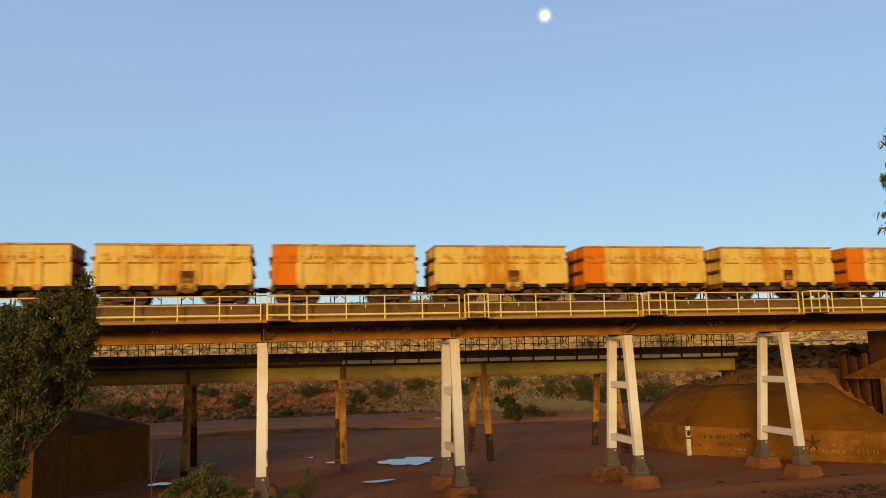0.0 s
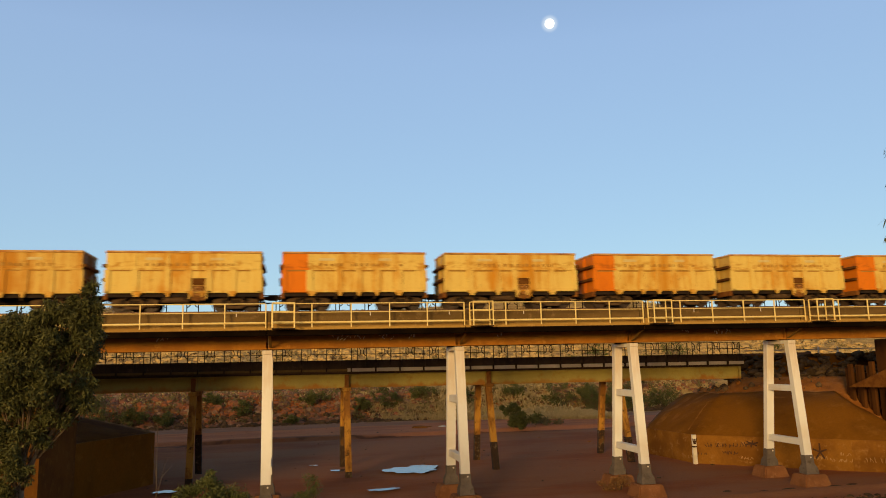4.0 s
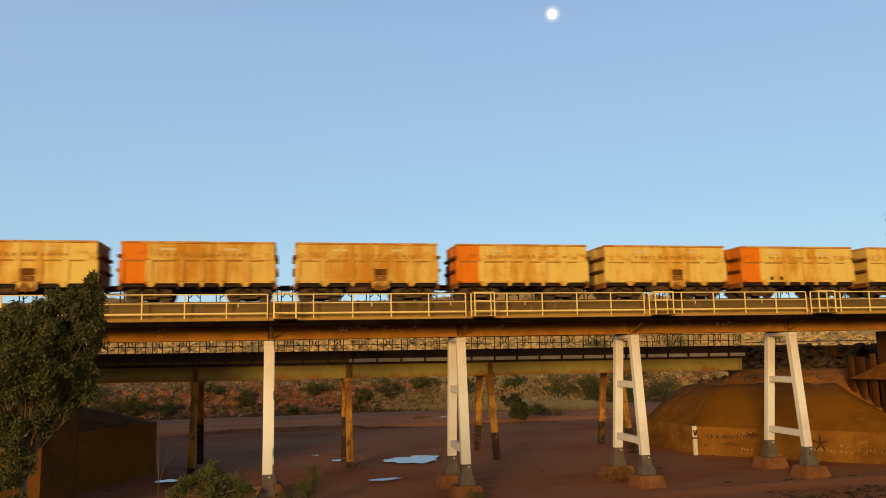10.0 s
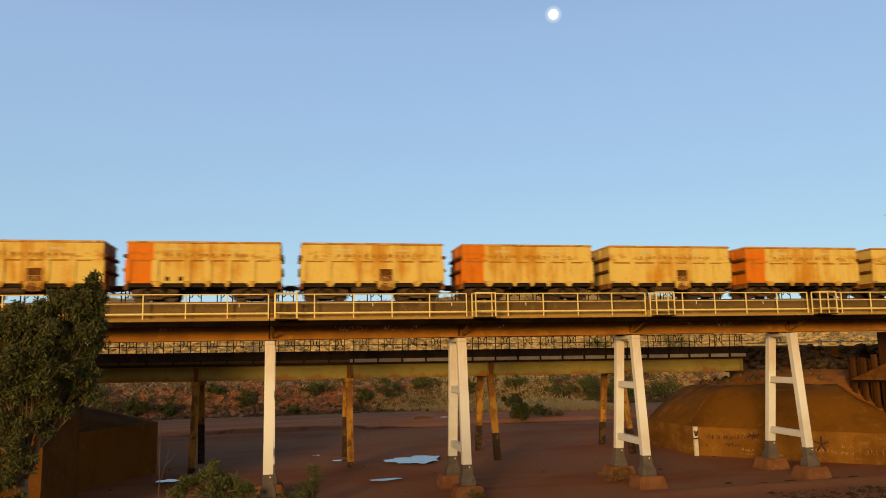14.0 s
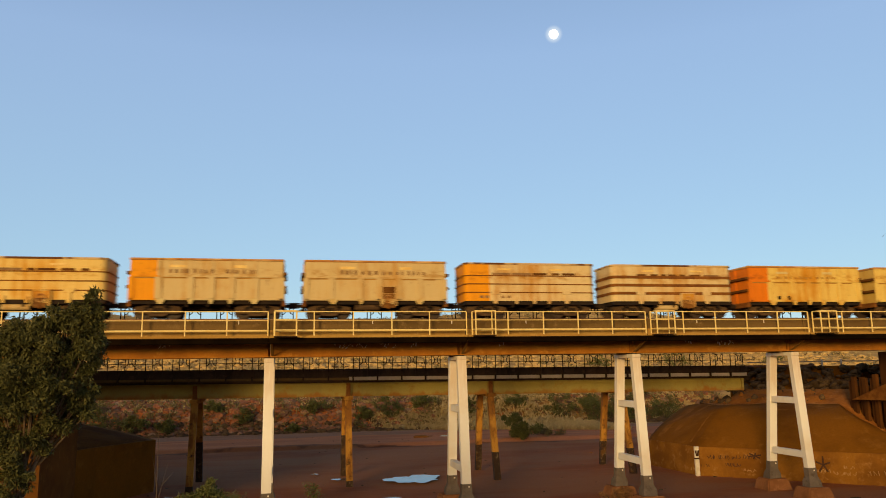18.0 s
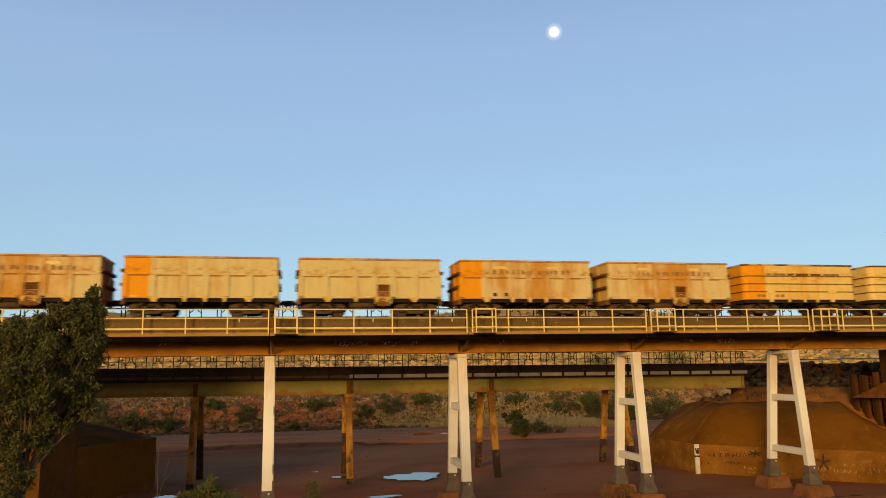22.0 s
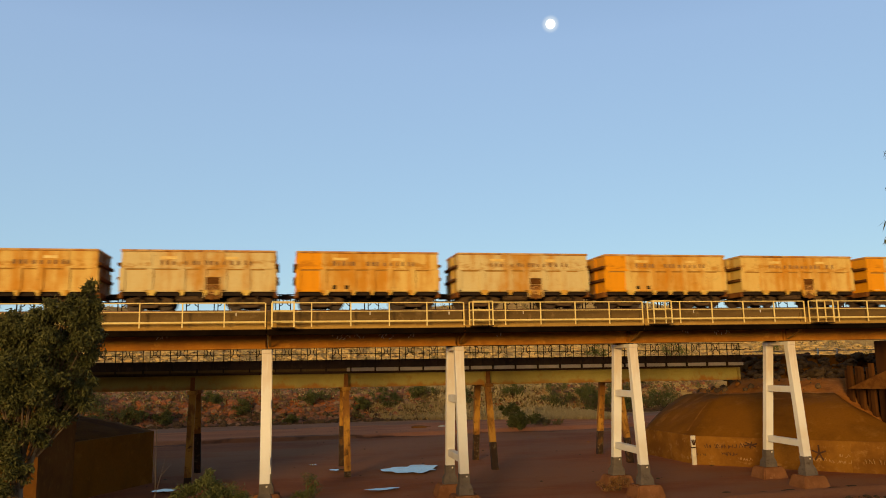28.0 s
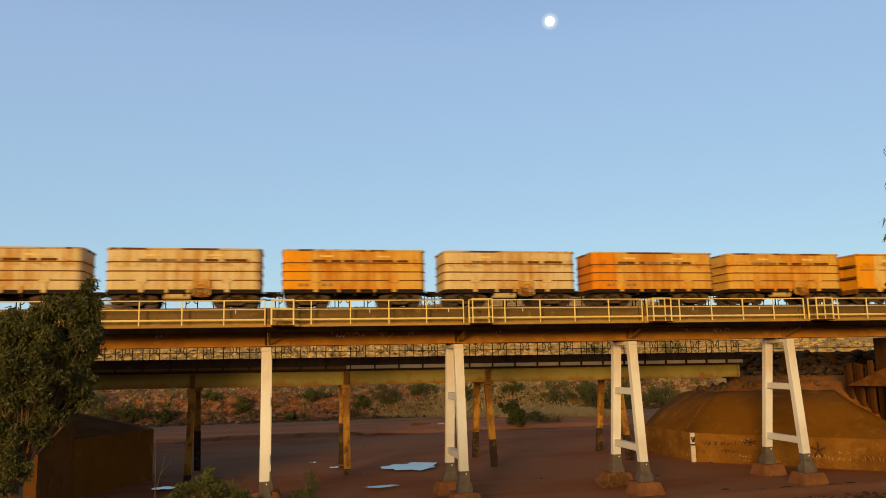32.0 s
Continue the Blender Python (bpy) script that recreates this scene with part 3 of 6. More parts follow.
KERB_BASE_ME = mesh_of(box(B(), 0.02, SPAN - 0.02, -0.13, -0.092, -0.98, -0.62, 0.01), KERB_BASE, name="kerb_base")
POST_ME = mesh_of(box(B(), -0.035, 0.035, -0.035, 0.035, 0.0, 1.44, 0.008), RAIL_YELLOW, name="rail_post")
TOP_ME = mesh_of(rod(B(), (0, 0, 0), (SPAN - 0.38, 0, 0), 0.032), RAIL_YELLOW, name="top_rail")
MID_ME = mesh_of(rod(B(), (0, 0, 0), (SPAN - 0.38, 0, 0), 0.024), RAIL_YELLOW, name="mid_rail")
LOW_ME = mesh_of(rod(B(), (0, 0, 0), (SPAN - 0.38, 0, 0), 0.06), RAIL_YELLOW, name="lower_rail")
FAR_POST_ME = mesh_of(box(B(), -0.03, 0.03, -0.03, 0.03, 0.0, 1.3), DECK_DARK, name="far_post")


def hoop_mesh():
    bm = B()
    for s in (-1, 1):
        pts = [(s * 0.34, 0.68), (s * 0.2, 0.6), (s * 0.12, 0.42), (s * 0.12, 0.2), (s * 0.2, 0.06), (s * 0.34, 0.0)]
        for a, c in zip(pts, pts[1:]):
            rod(bm, (a[0], 0, a[1]), (c[0], 0, c[1]), 0.032, 5)
        rod(bm, (s * 0.36, 0, -0.5), (s * 0.36, 0, 0.74), 0.032, 5)
    return mesh_of(bm, DECK_DARK, name="hoop")


HOOP_ME = hoop_mesh()


def place(name, me, x, y, z, parent, rz=0, label=""):
    ob = part(name, me, None, parent, label)
    ob.location = (x, y, z)
    ob.rotation_euler[2] = rz
    return ob


GIRDER_TOP = 10.69
for i in range(-2, 6):
    x = START_X + i * SPAN
    for y in (46.75, 48.25):
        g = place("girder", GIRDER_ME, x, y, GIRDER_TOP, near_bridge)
        for s in (0.12, SPAN - 0.12):
            place("stiffener", STIFF_ME, s, 0, 0, g)
    place("deck_haunch", HAUNCH_ME, x, TRACK_Y, 10.75, near_bridge, label="recessed deck haunch blackened for shade")
    place("deck_slab", DECK_ME, x, TRACK_Y, 10.97, near_bridge, label="dusty concrete deck slab")
    for y in (45.0, 49.96):
        place("ballast_kerb", KERB_ME, x, y, KERB_Z, near_bridge, label="long brown concrete ballast kerb")
    place("kerb_base", KERB_BASE_ME, x, 45.0, KERB_Z, near_bridge, label="golden tan foot of the kerb")
    place("walkway_plate", WALKWAY_ME, x, 44.3, WALK_Z, near_bridge)
    place("edge_channel", SHADE_CHANNEL_ME, x, 44.3, WALK_Z, near_bridge, label="added black channel standing in for shade under the walkway")
    place("walkway_edge", EDGE_ME, x, 44.3, WALK_Z, near_bridge)
    rail = thing("handrail", "", "")
    rail.parent = near_bridge
    rail.location = (x + 0.28, 44.29, WALK_Z)
    for k in range(5):
        place("rail_post", POST_ME, k * GAP + 2.62 - 0.28 - 0.07, 0, 0, rail)
    place("rail_post", POST_ME, 0.0, 0, 0, rail)
    place("rail_post", POST_ME, 1.25, 0, 0, rail)
    place("top_rail", TOP_ME, 0, 0, 1.44, rail)
    place("mid_rail", MID_ME, 0, 0, 0.93, rail)
    place("lower_rail", LOW_ME, 0, 0, 0.34, rail)
    # refuge platform that stands out beside each pier
    bay = thing("refuge_bay", "", "")
    bay.parent = near_bridge
    bay.location = (x + 0.3, 44.22, WALK_Z)
    place("bay_floor", mesh_of(box(B(), 0, 1.28, -0.72, 0, -0.06, 0.0), DECK_DARK, name="bay_floor"), 0, 0, 0, bay)
    for px in (0.03, 1.25):
        place("rail_post", POST_ME, px, -0.68, 0, bay)
        for h in (0.34, 0.93, 1.44):
            place("bay_rail", mesh_of(rod(B(), (0, -0.68, h), (0, 0.05, h), 0.032), RAIL_YELLOW, name="bay_rail"), px, 0, 0, bay)
    for h in (0.34, 0.93, 1.44):
        place("bay_rail", mesh_of(rod(B(), (0.03, -0.68, h), (1.25, -0.68, h), 0.032), RAIL_YELLOW, name="bay_rail"), 0, 0, 0, bay)
    # bracket under the bay
    place("knee_brace", mesh_of(beam(B(), (-0.02, 44.5, 10.6), (-0.02, 46.6, 9.72), 0.13, 0.16), GIRDER, name="knee_brace"), x + 0.18, 0, 0, near_bridge)
    # far handrail with hoops
    far_rail = thing("far_handrail", "", "")
    far_rail.parent = near_bridge
    far_rail.location = (x, 50.6, 11.95)
    for k in range(6):
        place("far_post", FAR_POST_ME, k * 1.955 + 0.4, 0, 0, far_rail)
    for h in (0.25, 0.8, 1.3):
        place("far_rail", mesh_of(rod(B(), (0, 0, h), (SPAN, 0, h), 0.025, 6), DECK_DARK, name="far_rail"), 0, 0, 0, far_rail)
    for k in range(6):
        place("hoop", HOOP_ME, k * 1.955 + 1.0, 0, 0.55, far_rail)

# chalk scribbles on the girder, too faint to read
rng = random.Random(17)
for gx0, count in ((-7.6, 4), (2.7, 7), (4.0, 4), (5.5, 6), (7.4, 3), (13.2, 2), (26.2, 3), (28.6, 7)):
    xx = gx0
    for i in range(count):
        bm = B()
        zz = 10.22 + rng.uniform(-0.12, 0.12)
        beam(bm, (xx, 46.731, zz), (xx + rng.uniform(-0.12, 0.2), 46.731, zz + rng.uniform(0.06, 0.2)), rng.uniform(0.04, 0.09), 0.012)
        part("chalk_mark", bm, WHITE, near_bridge)
        xx += rng.uniform(0.08, 0.26)

# small white ticks painted on the kerb
for x in (-2.97, 4.8, 9.65, 14.4, 26.1, 31.0):
    part("kerb_mark", box(B(), x - 0.03, x + 0.03, 44.903, 44.912, 11.5, 11.68), WHITE, near_bridge)

# rails and sleepers bed
for y in (TRACK_Y - 0.75, TRACK_Y + 0.75):
    bm = B()
    box(bm, -200, 260, y - 0.035, y + 0.035, RAIL_Z - 0.16, RAIL_Z)
    box(bm, -200, 260, y - 0.07, y + 0.07, RAIL_Z - 0.18, RAIL_Z - 0.16)
    tagged(part("rail", bm, RAILSTEEL), "worn steel running rail on the deck", "rail", "running rails", "structure")
bm = B()
box(bm, -200, 260, 45.09, 49.87, 10.98, RAIL_Z - 0.17)
tagged(part("ballast_bed", bm, BALLAST), "dusty ballast bed under the rails", "ballast", kind="structure")


def pier(x):
    p = thing("bridge_pier", "white-painted steel A-frame pier on grey concrete plinths", "bridge pier", "piers of the near bridge", at=(x, 47.5, 0))
    n_top, n_bot, f_top, f_bot = (0, -1.24, 9.36), (0, -1.93, 1.93), (0, 1.1, 9.36), (0, 2.1, 1.93)

    def along(a, c, z):
        t = (z - a[2]) / (c[2] - a[2])
        return a[1] + t * (c[1] - a[1])
    for a, c in ((n_top, n_bot), (f_top, f_bot)):
        part("leg", beam(B(), c, a, 0.56, 0.4), LEG, p)
        side = -1 if a is n_top else 1
        bm = B()
        y0 = along(a, c, 1.93)
        vs = []
        for z, w, d in ((1.93, 0.62, 0.48), (1.4, 0.62, 0.48), (1.1, 0.86, 0.72), (0.72, 0.92, 0.78)):
            vs.append([bm.verts.new((sx * w / 2, y0 + side * (1.93 - z) * 0.1 + sy * d / 2, z)) for sx, sy in ((-1, -1), (1, -1), (1, 1), (-1, 1))])
        for lo, hi in zip(vs, vs[1:]):
            for i in range(4):
                bm.faces.new((lo[i], lo[(i + 1) % 4], hi[(i + 1) % 4], hi[i]))
        bm.faces.new(vs[0])
        bm.faces.new(vs[-1][::-1])
        part("plinth", bm, PLINTH, p, "grey concrete plinth")
        bm = B()
        yc = y0 + side * 0.12
        lo = [bm.verts.new((sx * 1.05, yc + sy * 0.95, -0.3)) for sx, sy in ((-1, -1), (1, -1), (1, 1), (-1, 1))]
        hi = [bm.verts.new((sx * 0.78, yc + sy * 0.7, 0.74)) for sx, sy in ((-1, -1), (1, -1), (1, 1), (-1, 1))]
        for i in range(4):
            bm.faces.new((lo[i], lo[(i + 1) % 4], hi[(i + 1) % 4], hi[i]))
        bm.faces.new(hi)
        bmesh.ops.bevel(bm, geom=bm.edges[:], offset=0.07, segments=2, affect="EDGES")
        part("footing", bm, FOOTING, p, "red-stained concrete footing")
        part("bolt", rod(B(), (0.12, y0 - 0.26, 1.78), (0.12, y0 - 0.21, 1.78), 0.05, 8), WHITE, p)
    for z, h in ((6.3, 0.42), (2.75, 0.42)):
        part("strut", box(B(), -0.2, 0.2, along(n_top, n_bot, z) + 0.18, along(f_top, f_bot, z) - 0.18, z - h / 2, z + h / 2, 0.02), LEG, p)
    part("cap_beam", box(B(), -0.29, 0.29, -1.5, 1.36, 9.32, 9.56, 0.02), LEG, p)
    part("bearing", box(B(), -0.3, 0.3, -0.95, -0.55, 9.56, 9.63), DARK, p)
    part("bearing", box(B(), -0.3, 0.3, 0.55, 0.95, 9.56, 9.63), DARK, p)
    return p


for x in PIER_X:
    pier(x)

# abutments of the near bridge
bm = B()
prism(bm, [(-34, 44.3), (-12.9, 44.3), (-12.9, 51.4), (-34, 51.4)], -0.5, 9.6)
tagged(part("abutment_left", bm, SHADY_WALL), "tall stained concrete bridge abutment darkened for shade", "abutment", kind="structure")
bm = B()
prism(bm, [(45.8, 44.6), (70, 44.6), (70, 52), (45.8, 52)], -0.5, 9.6)
tagged(part("abutment_right", bm, PILE), "dark rusty steel-faced abutment of the bridge", "abutment", kind="structure")

# ---- the far bridge, lower ----
far_bridge = thing("lower_rail_bridge", "lower rail bridge with faded olive girders and rusted piers", "bridge", kind="structure", at=(0, 0, 0))
far_bridge.rotation_euler[1] = radians(0.36)
FAR_X = [-7.2, 4.62, 16.45, 28.2]
FSPAN, FSTART = 11.8, -19.0
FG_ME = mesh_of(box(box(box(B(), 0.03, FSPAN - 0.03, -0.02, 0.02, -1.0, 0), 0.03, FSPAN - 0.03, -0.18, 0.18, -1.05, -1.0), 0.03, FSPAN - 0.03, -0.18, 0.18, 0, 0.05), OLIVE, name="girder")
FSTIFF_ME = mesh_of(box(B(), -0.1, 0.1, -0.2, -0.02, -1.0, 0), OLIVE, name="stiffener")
TROUGH_ME = mesh_of(box(B(), 0, FSPAN, -0.06, 0.06, 0.0, 0.98), TROUGH, name="trough_side")
TROUGH_RIB_ME = mesh_of(box(B(), -0.03, 0.03, -0.16, -0.062, 0.02, 0.96), TROUGH, name="trough_rib")
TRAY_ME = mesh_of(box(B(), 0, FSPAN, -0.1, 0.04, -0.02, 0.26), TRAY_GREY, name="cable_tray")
# same tray for the first two spans, its dimness put into the colour
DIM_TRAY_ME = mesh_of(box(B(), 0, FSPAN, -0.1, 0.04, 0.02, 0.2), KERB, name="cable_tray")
for i in range(5):
    x = FSTART + i * FSPAN + 0.0
    w = FSPAN if i < 4 else 10.2
    for y in (61.8, 65.2):
        g = place("girder", FG_ME, x, y, 7.83, far_bridge)
        for s in (0.14, FSPAN - 0.14):
            place("stiffener", FSTIFF_ME, s, 0, 0, g)
    for y in (61.3, 65.9):
        side = place("trough_side", TROUGH_ME, x, y, 7.95, far_bridge)
        if y < 62:
            for k in range(12):
                place("trough_rib", TROUGH_RIB_ME, 0.49 + 0.983 * k, 0, 0, side)
    place("deck_slab", mesh_of(box(B(), 0, FSPAN, 61.2, 66.0, 7.88, 8.0), DECK_DARK, name="deck_slab"), x, 0, 0, far_bridge)
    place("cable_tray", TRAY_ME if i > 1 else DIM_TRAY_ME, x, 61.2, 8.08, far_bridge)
    rail = thing("handrail", "", "")
    rail.parent = far_bridge
    rail.location = (x, 60.9, 8.75)
    for k in range(6):
        place("far_post", FAR_POST_ME, k * 1.966 + 0.3, 0, -0.05, rail)
        place("hoop", HOOP_ME, k * 1.966 + 1.15, 0, 0.55, rail)
        place("outrigger", mesh_of(box(B(), -0.05, 0.05, 0, 0.9, -0.35, 0.0), DECK_DARK, name="outrigger"), k * 1.966 + 0.3, 0, -0.35, rail)
    for h in (0.2, 0.7, 1.25):
        place("far_rail", mesh_of(rod(B(), (0, 0, h), (FSPAN, 0, h), 0.025, 6), DECK_DARK, name="far_rail"), 0, 0, 0, rail)
bm = B()
box(bm, -120, 48, 62.5, 62.57, 8.55, 8.72)
tagged(part("rail", bm, RAILSTEEL), "worn steel rail on the lower bridge", "rail", kind="structure")


def rusty_pier(x, near_tar, far_tar):
    p = thing("rusted_pier", "rusted steel A-frame pier with dark tarred feet", "bridge pier", "piers of the lower bridge", at=(x, 63.4, 0))
    for top, foot, zc in ((-1.6, -3.3, near_tar), (1.8, 3.2, far_tar)):
        ym = top + (foot - top) * (6.75 - zc) / 6.75
        part("leg", beam(B(), (0, ym, zc), (0, top, 6.75), 0.5, 0.42), RUST_LEG, p)
        part("tarred_foot", beam(B(), (0, foot, -0.2), (0, ym, zc), 0.51, 0.43), TAR, p, "black tarred foot")
    part("cap_beam", box(B(), -0.35, 0.35, -2.2, 2.4, 6.5, 6.78, 0.02), RUST_LEG, p)
    part("bearing_post", box(B(), -0.16, 0.16, -1.95, -1.5, 6.78, 7.8), RUST, p)
    return p


for x, near_tar, far_tar in zip(FAR_X, (0.5, 0.4, 2.1, 2.0), (3.2, 3.4, 2.2, 2.1)):
    rusty_pier(x, near_tar, far_tar)

# ---- the revetments at both ends ----
def revetment(ring, crest, low, top, label, face, earth, bench):
    """A low wall round an earth slope. ring: the wall's line; crest: the same corners up the slope, with heights."""
    r = thing("revetment", label, "retaining wall", kind="structure")
    for (x0, y0), (x1, y1) in zip(ring, ring[1:]):
        d = Vector((x1 - x0, y1 - y0)).normalized()
        nx, ny = d.y * 0.4, -d.x * 0.4
        part("wall_panel", prism(B(), [(x0, y0), (x1, y1), (x1 - nx, y1 - ny), (x0 - nx, y0 - ny)], -0.4, low), face, r, "ochre-stained concrete wall panel")

    def spot(u, t, lift=0.0):
        i = min(int(u), len(ring) - 2)
        f = u - i
        a, c = Vector(ring[i]).lerp(Vector(ring[i + 1]), f), Vector(crest[i][:2]).lerp(Vector(crest[i + 1][:2]), f)
        zt = crest[i][2] + (crest[i + 1][2] - crest[i][2]) * f
        p = a.lerp(c, t)
        z = low - 0.08 + (zt - low + 0.08) * (math.sin(t * math.pi / 2) ** 0.9 if top > 6 else t)
        z += (0.16 * noise.noise((p.x * 0.35, p.y * 0.35, 0)) + 0.05 * noise.noise((p.x * 1.5, p.y * 1.5, 0))) * min(1, t * 4)
        return (p.x, p.y, z + lift)

    def sheet(us, ts, lift=0.0):
        bm = B()
        rows = [[bm.verts.new(spot(u, t, lift)) for u in us] for t in ts]
        for a, c in zip(rows, rows[1:]):
            for i in range(len(a) - 1):
                bm.faces.new((a[i], a[i + 1], c[i + 1], c[i]))
        return bm
    k = len(ring) - 1
    part("slope", sheet([i * k / (24 * k) for i in range(24 * k + 1)], [j / 14 for j in range(15)]), earth, r, "smooth compacted red clay slope", smooth=True)
    bm = B()
    rim = [spot(i * k / (24 * k), 1.0) for i in range(24 * k + 1)]
    lo_pts = [Vector(p) for p in rim]
    hi_pts = []
    for i, p in enumerate(rim):
        rise_ = min(1.0, max(0.0, (i / 24 - 2.35) / 0.5)) if top > 6 else 1.0  # the dirt dies out towards the far end
        hi_pts.append(Vector((p[0] + (0.9 if p[0] > 0 else -0.9) * 4, p[1] + 3.4, (p[2] - 0.3) * (1 - rise_) + (top - max(0.0, 4.6 - p[2]) * 0.95) * rise_)))
    rows = []
    for j in range(13):
        t = j / 12
        row = []
        for a, c in zip(lo_pts, hi_pts):
            p = a.lerp(c, t)
            heap = (0.15 if top > 6 and len(row) > 92 else 1.0) * math.sin(t * math.pi) * (0.2 + 0.45 * noise.noise((p.x * 0.45, p.y * 0.45, 3)) + 0.25 * noise.noise((p.x * 1.3, p.y * 1.3, 5)))
            row.append(bm.verts.new((p.x, p.y, p.z + heap)))
        rows.append(row)
    for a, c in zip(rows, rows[1:]):
        for i in range(len(a) - 1):
            bm.faces.new((a[i], a[i + 1], c[i + 1], c[i]))
    part("bench", bm, bench, r, "loose red dirt bench above the slope", smooth=True)
    part("crest_lip", sheet([i * k / (24 * k) for i in range(24 * k + 1)], (0.95, 0.975, 1.0), 0.04), LIP if top > 6 else bench, r, "pale dusty lip along the crest", smooth=True)
    stones = random.Random(int(top * 10))
    for i in range(90):
        f = stones.random() * 95
        t = stones.uniform(0.1, 0.95)
        spot_ = lo_pts[int(f)].lerp(hi_pts[int(f)], t) + Vector((0, 0, 0.3 * math.sin(t * math.pi)))
        s = 0.08 + 0.34 * stones.random() ** 2
        bm = B()
        bmesh.ops.create_icosphere(bm, subdivisions=1, radius=s, matrix=Matrix.Translation(spot_))
        for vert in bm.verts:
            vert.co += (vert.co - spot_) * 0.5 * noise.noise(vert.co * 3)
        part("bench_stone", bm, ROCK if i % 3 else bench, r)
    return r, spot, sheet


right_rev, r_spot, r_sheet = revetment([(41, 75), (35.0, 70.0), (32.0, 64.7), (32.5, 57.4), (40.6, 49.4), (49, 43.0)],
                                       [(46, 76, 4.9), (42, 73, 4.9), (39.5, 68, 5.0), (39.6, 62.5, 5.25), (45.1, 56.2, 5.4), (45.2, 47.2, 0.9)], 2.25, 6.5,
                                       "red clay slope behind an ochre graffiti wall", WALL_CLAY, CLAY, PALE_DUST)
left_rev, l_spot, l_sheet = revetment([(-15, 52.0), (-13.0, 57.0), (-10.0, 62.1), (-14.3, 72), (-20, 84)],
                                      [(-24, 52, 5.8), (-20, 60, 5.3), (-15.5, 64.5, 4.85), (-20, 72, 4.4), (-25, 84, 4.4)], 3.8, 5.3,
                                      "shade-darkened earth slope behind a stained concrete wall", CLAY, SHADED_EARTH, SHADED_EARTH)
TRACK_DUST = surface("worn_dust_track", (0.29, 0.12, 0.02), (0.2, 0.076, 0.01), None, 0.8, 9, 0.95)
for u0, u1, v0, v1 in ((2.12, 2.24, 0.06, 1.0), (2.38, 2.46, 0.1, 0.95), (2.84, 2.87, 0.05, 0.55)):
    part("dust_track", r_sheet([u0 + (u1 - u0) * i / 3 for i in range(4)], [v0 + (v1 - v0) * j / 10 for j in range(11)], 0.03), TRACK_DUST, right_rev, "pale dusty track down the slope")

# scratched and sprayed graffiti, too faded to read, as plain strokes on the wall
WA, WD = Vector((32.5, 57.4)), Vector((8.1, -8.0)).normalized()
WN = Vector((WD.y, -WD.x))


def on_wall(s, z, out=0.006):
    p = WA + WD * s + WN * out
    return Vector((p.x, p.y, z))


def stroke(s0, z0, s1, z1, w, material, name="graffiti_stroke"):
    d = Vector((s1 - s0, z1 - z0)).normalized()
    q = Vector((-d.y, d.x)) * w / 2
    bm = B()
    ring = [(s0 + q.x, z0 + q.y), (s1 + q.x, z1 + q.y), (s1 - q.x, z1 - q.y), (s0 - q.x, z0 - q.y)]
    lo, hi = [bm.verts.new(on_wall(s, z, -0.01)) for s, z in ring], [bm.verts.new(on_wall(s, z, 0.008)) for s, z in ring]
    for i in range(4):
        bm.faces.new((lo[i], lo[(i + 1) % 4], hi[(i + 1) % 4], hi[i]))
    bm.faces.new(hi)
    return part(name, bm, material, right_rev)


rng = random.Random(5)
CHALK = surface("chalk_scratches", (0.42, 0.25, 0.09), (0.36, 0.19, 0.06), None, 3.0, 18, 0.9)
for s, z, count, mat_, size in ((0.85, 1.5, 8, SOOT, 0.34), (2.9, 1.6, 6, SOOT, 0.36), (2.2, 0.95, 5, SOOT, 0.3), (0.3, 0.8, 3, SOOT, 0.25), (-0.5, 0.5, 3, CHALK, 0.25), (3.6, 0.6, 4, CHALK, 0.25), (8.6, 0.85, 5, CHALK, 0.3), (9.9, 0.75, 6, CHALK, 0.32), (10.6, 1.2, 3, CHALK, 0.25), (12.2, 0.9, 5, CHALK, 0.4)):
    x = s
    for i in range(count):
        # a scrawl of three joined strokes
        px_, pz_ = x, z + rng.uniform(-0.5, 0.5) * size
        for j in range(3):
            qx, qz = px_ + rng.uniform(-0.05, 0.16) * size / 0.3, z + (0.5 if j % 2 else -0.5) * size * rng.uniform(0.4, 1.1)
            stroke(px_, pz_, qx, qz, rng.uniform(0.025, 0.045), mat_)
            px_, pz_ = qx, qz
        x += size * rng.uniform(0.7, 0.95)
for a in range(5):
    c, d = math.cos(radians(90 + 72 * a)), math.sin(radians(90 + 72 * a))
    stroke(9.25, 1.3, 9.25 + 0.5 * c, 1.3 + 0.62 * d, 0.12, SOOT)
for a in range(6):
    c, d = math.cos(radians(60 * a + 20)), math.sin(radians(60 * a + 20))
    stroke(4.45, 1.72, 4.45 + 0.5 * c, 1.72 + 0.25 * d, 0.1, SOOT)

post = thing("marker_post", "white timber post with black sprayed marks by the wall", "post", at=(32.3, 57.05, 0.0))
part("shaft", box(B(), -0.17, 0.17, -0.1, 0.1, -0.3, 2.3, 0.02), WHITE, post)
part("black_band", box(B(), -0.175, 0.175, -0.105, 0.105, 1.3, 1.42), SOOT, post)
for s in (-1, 0, 1):
    part("black_tip", beam(B(), (s * 0.06, -0.1, 1.55), (s * 0.15, -0.1, 2.0), 0.1, 0.02), SOOT, post)

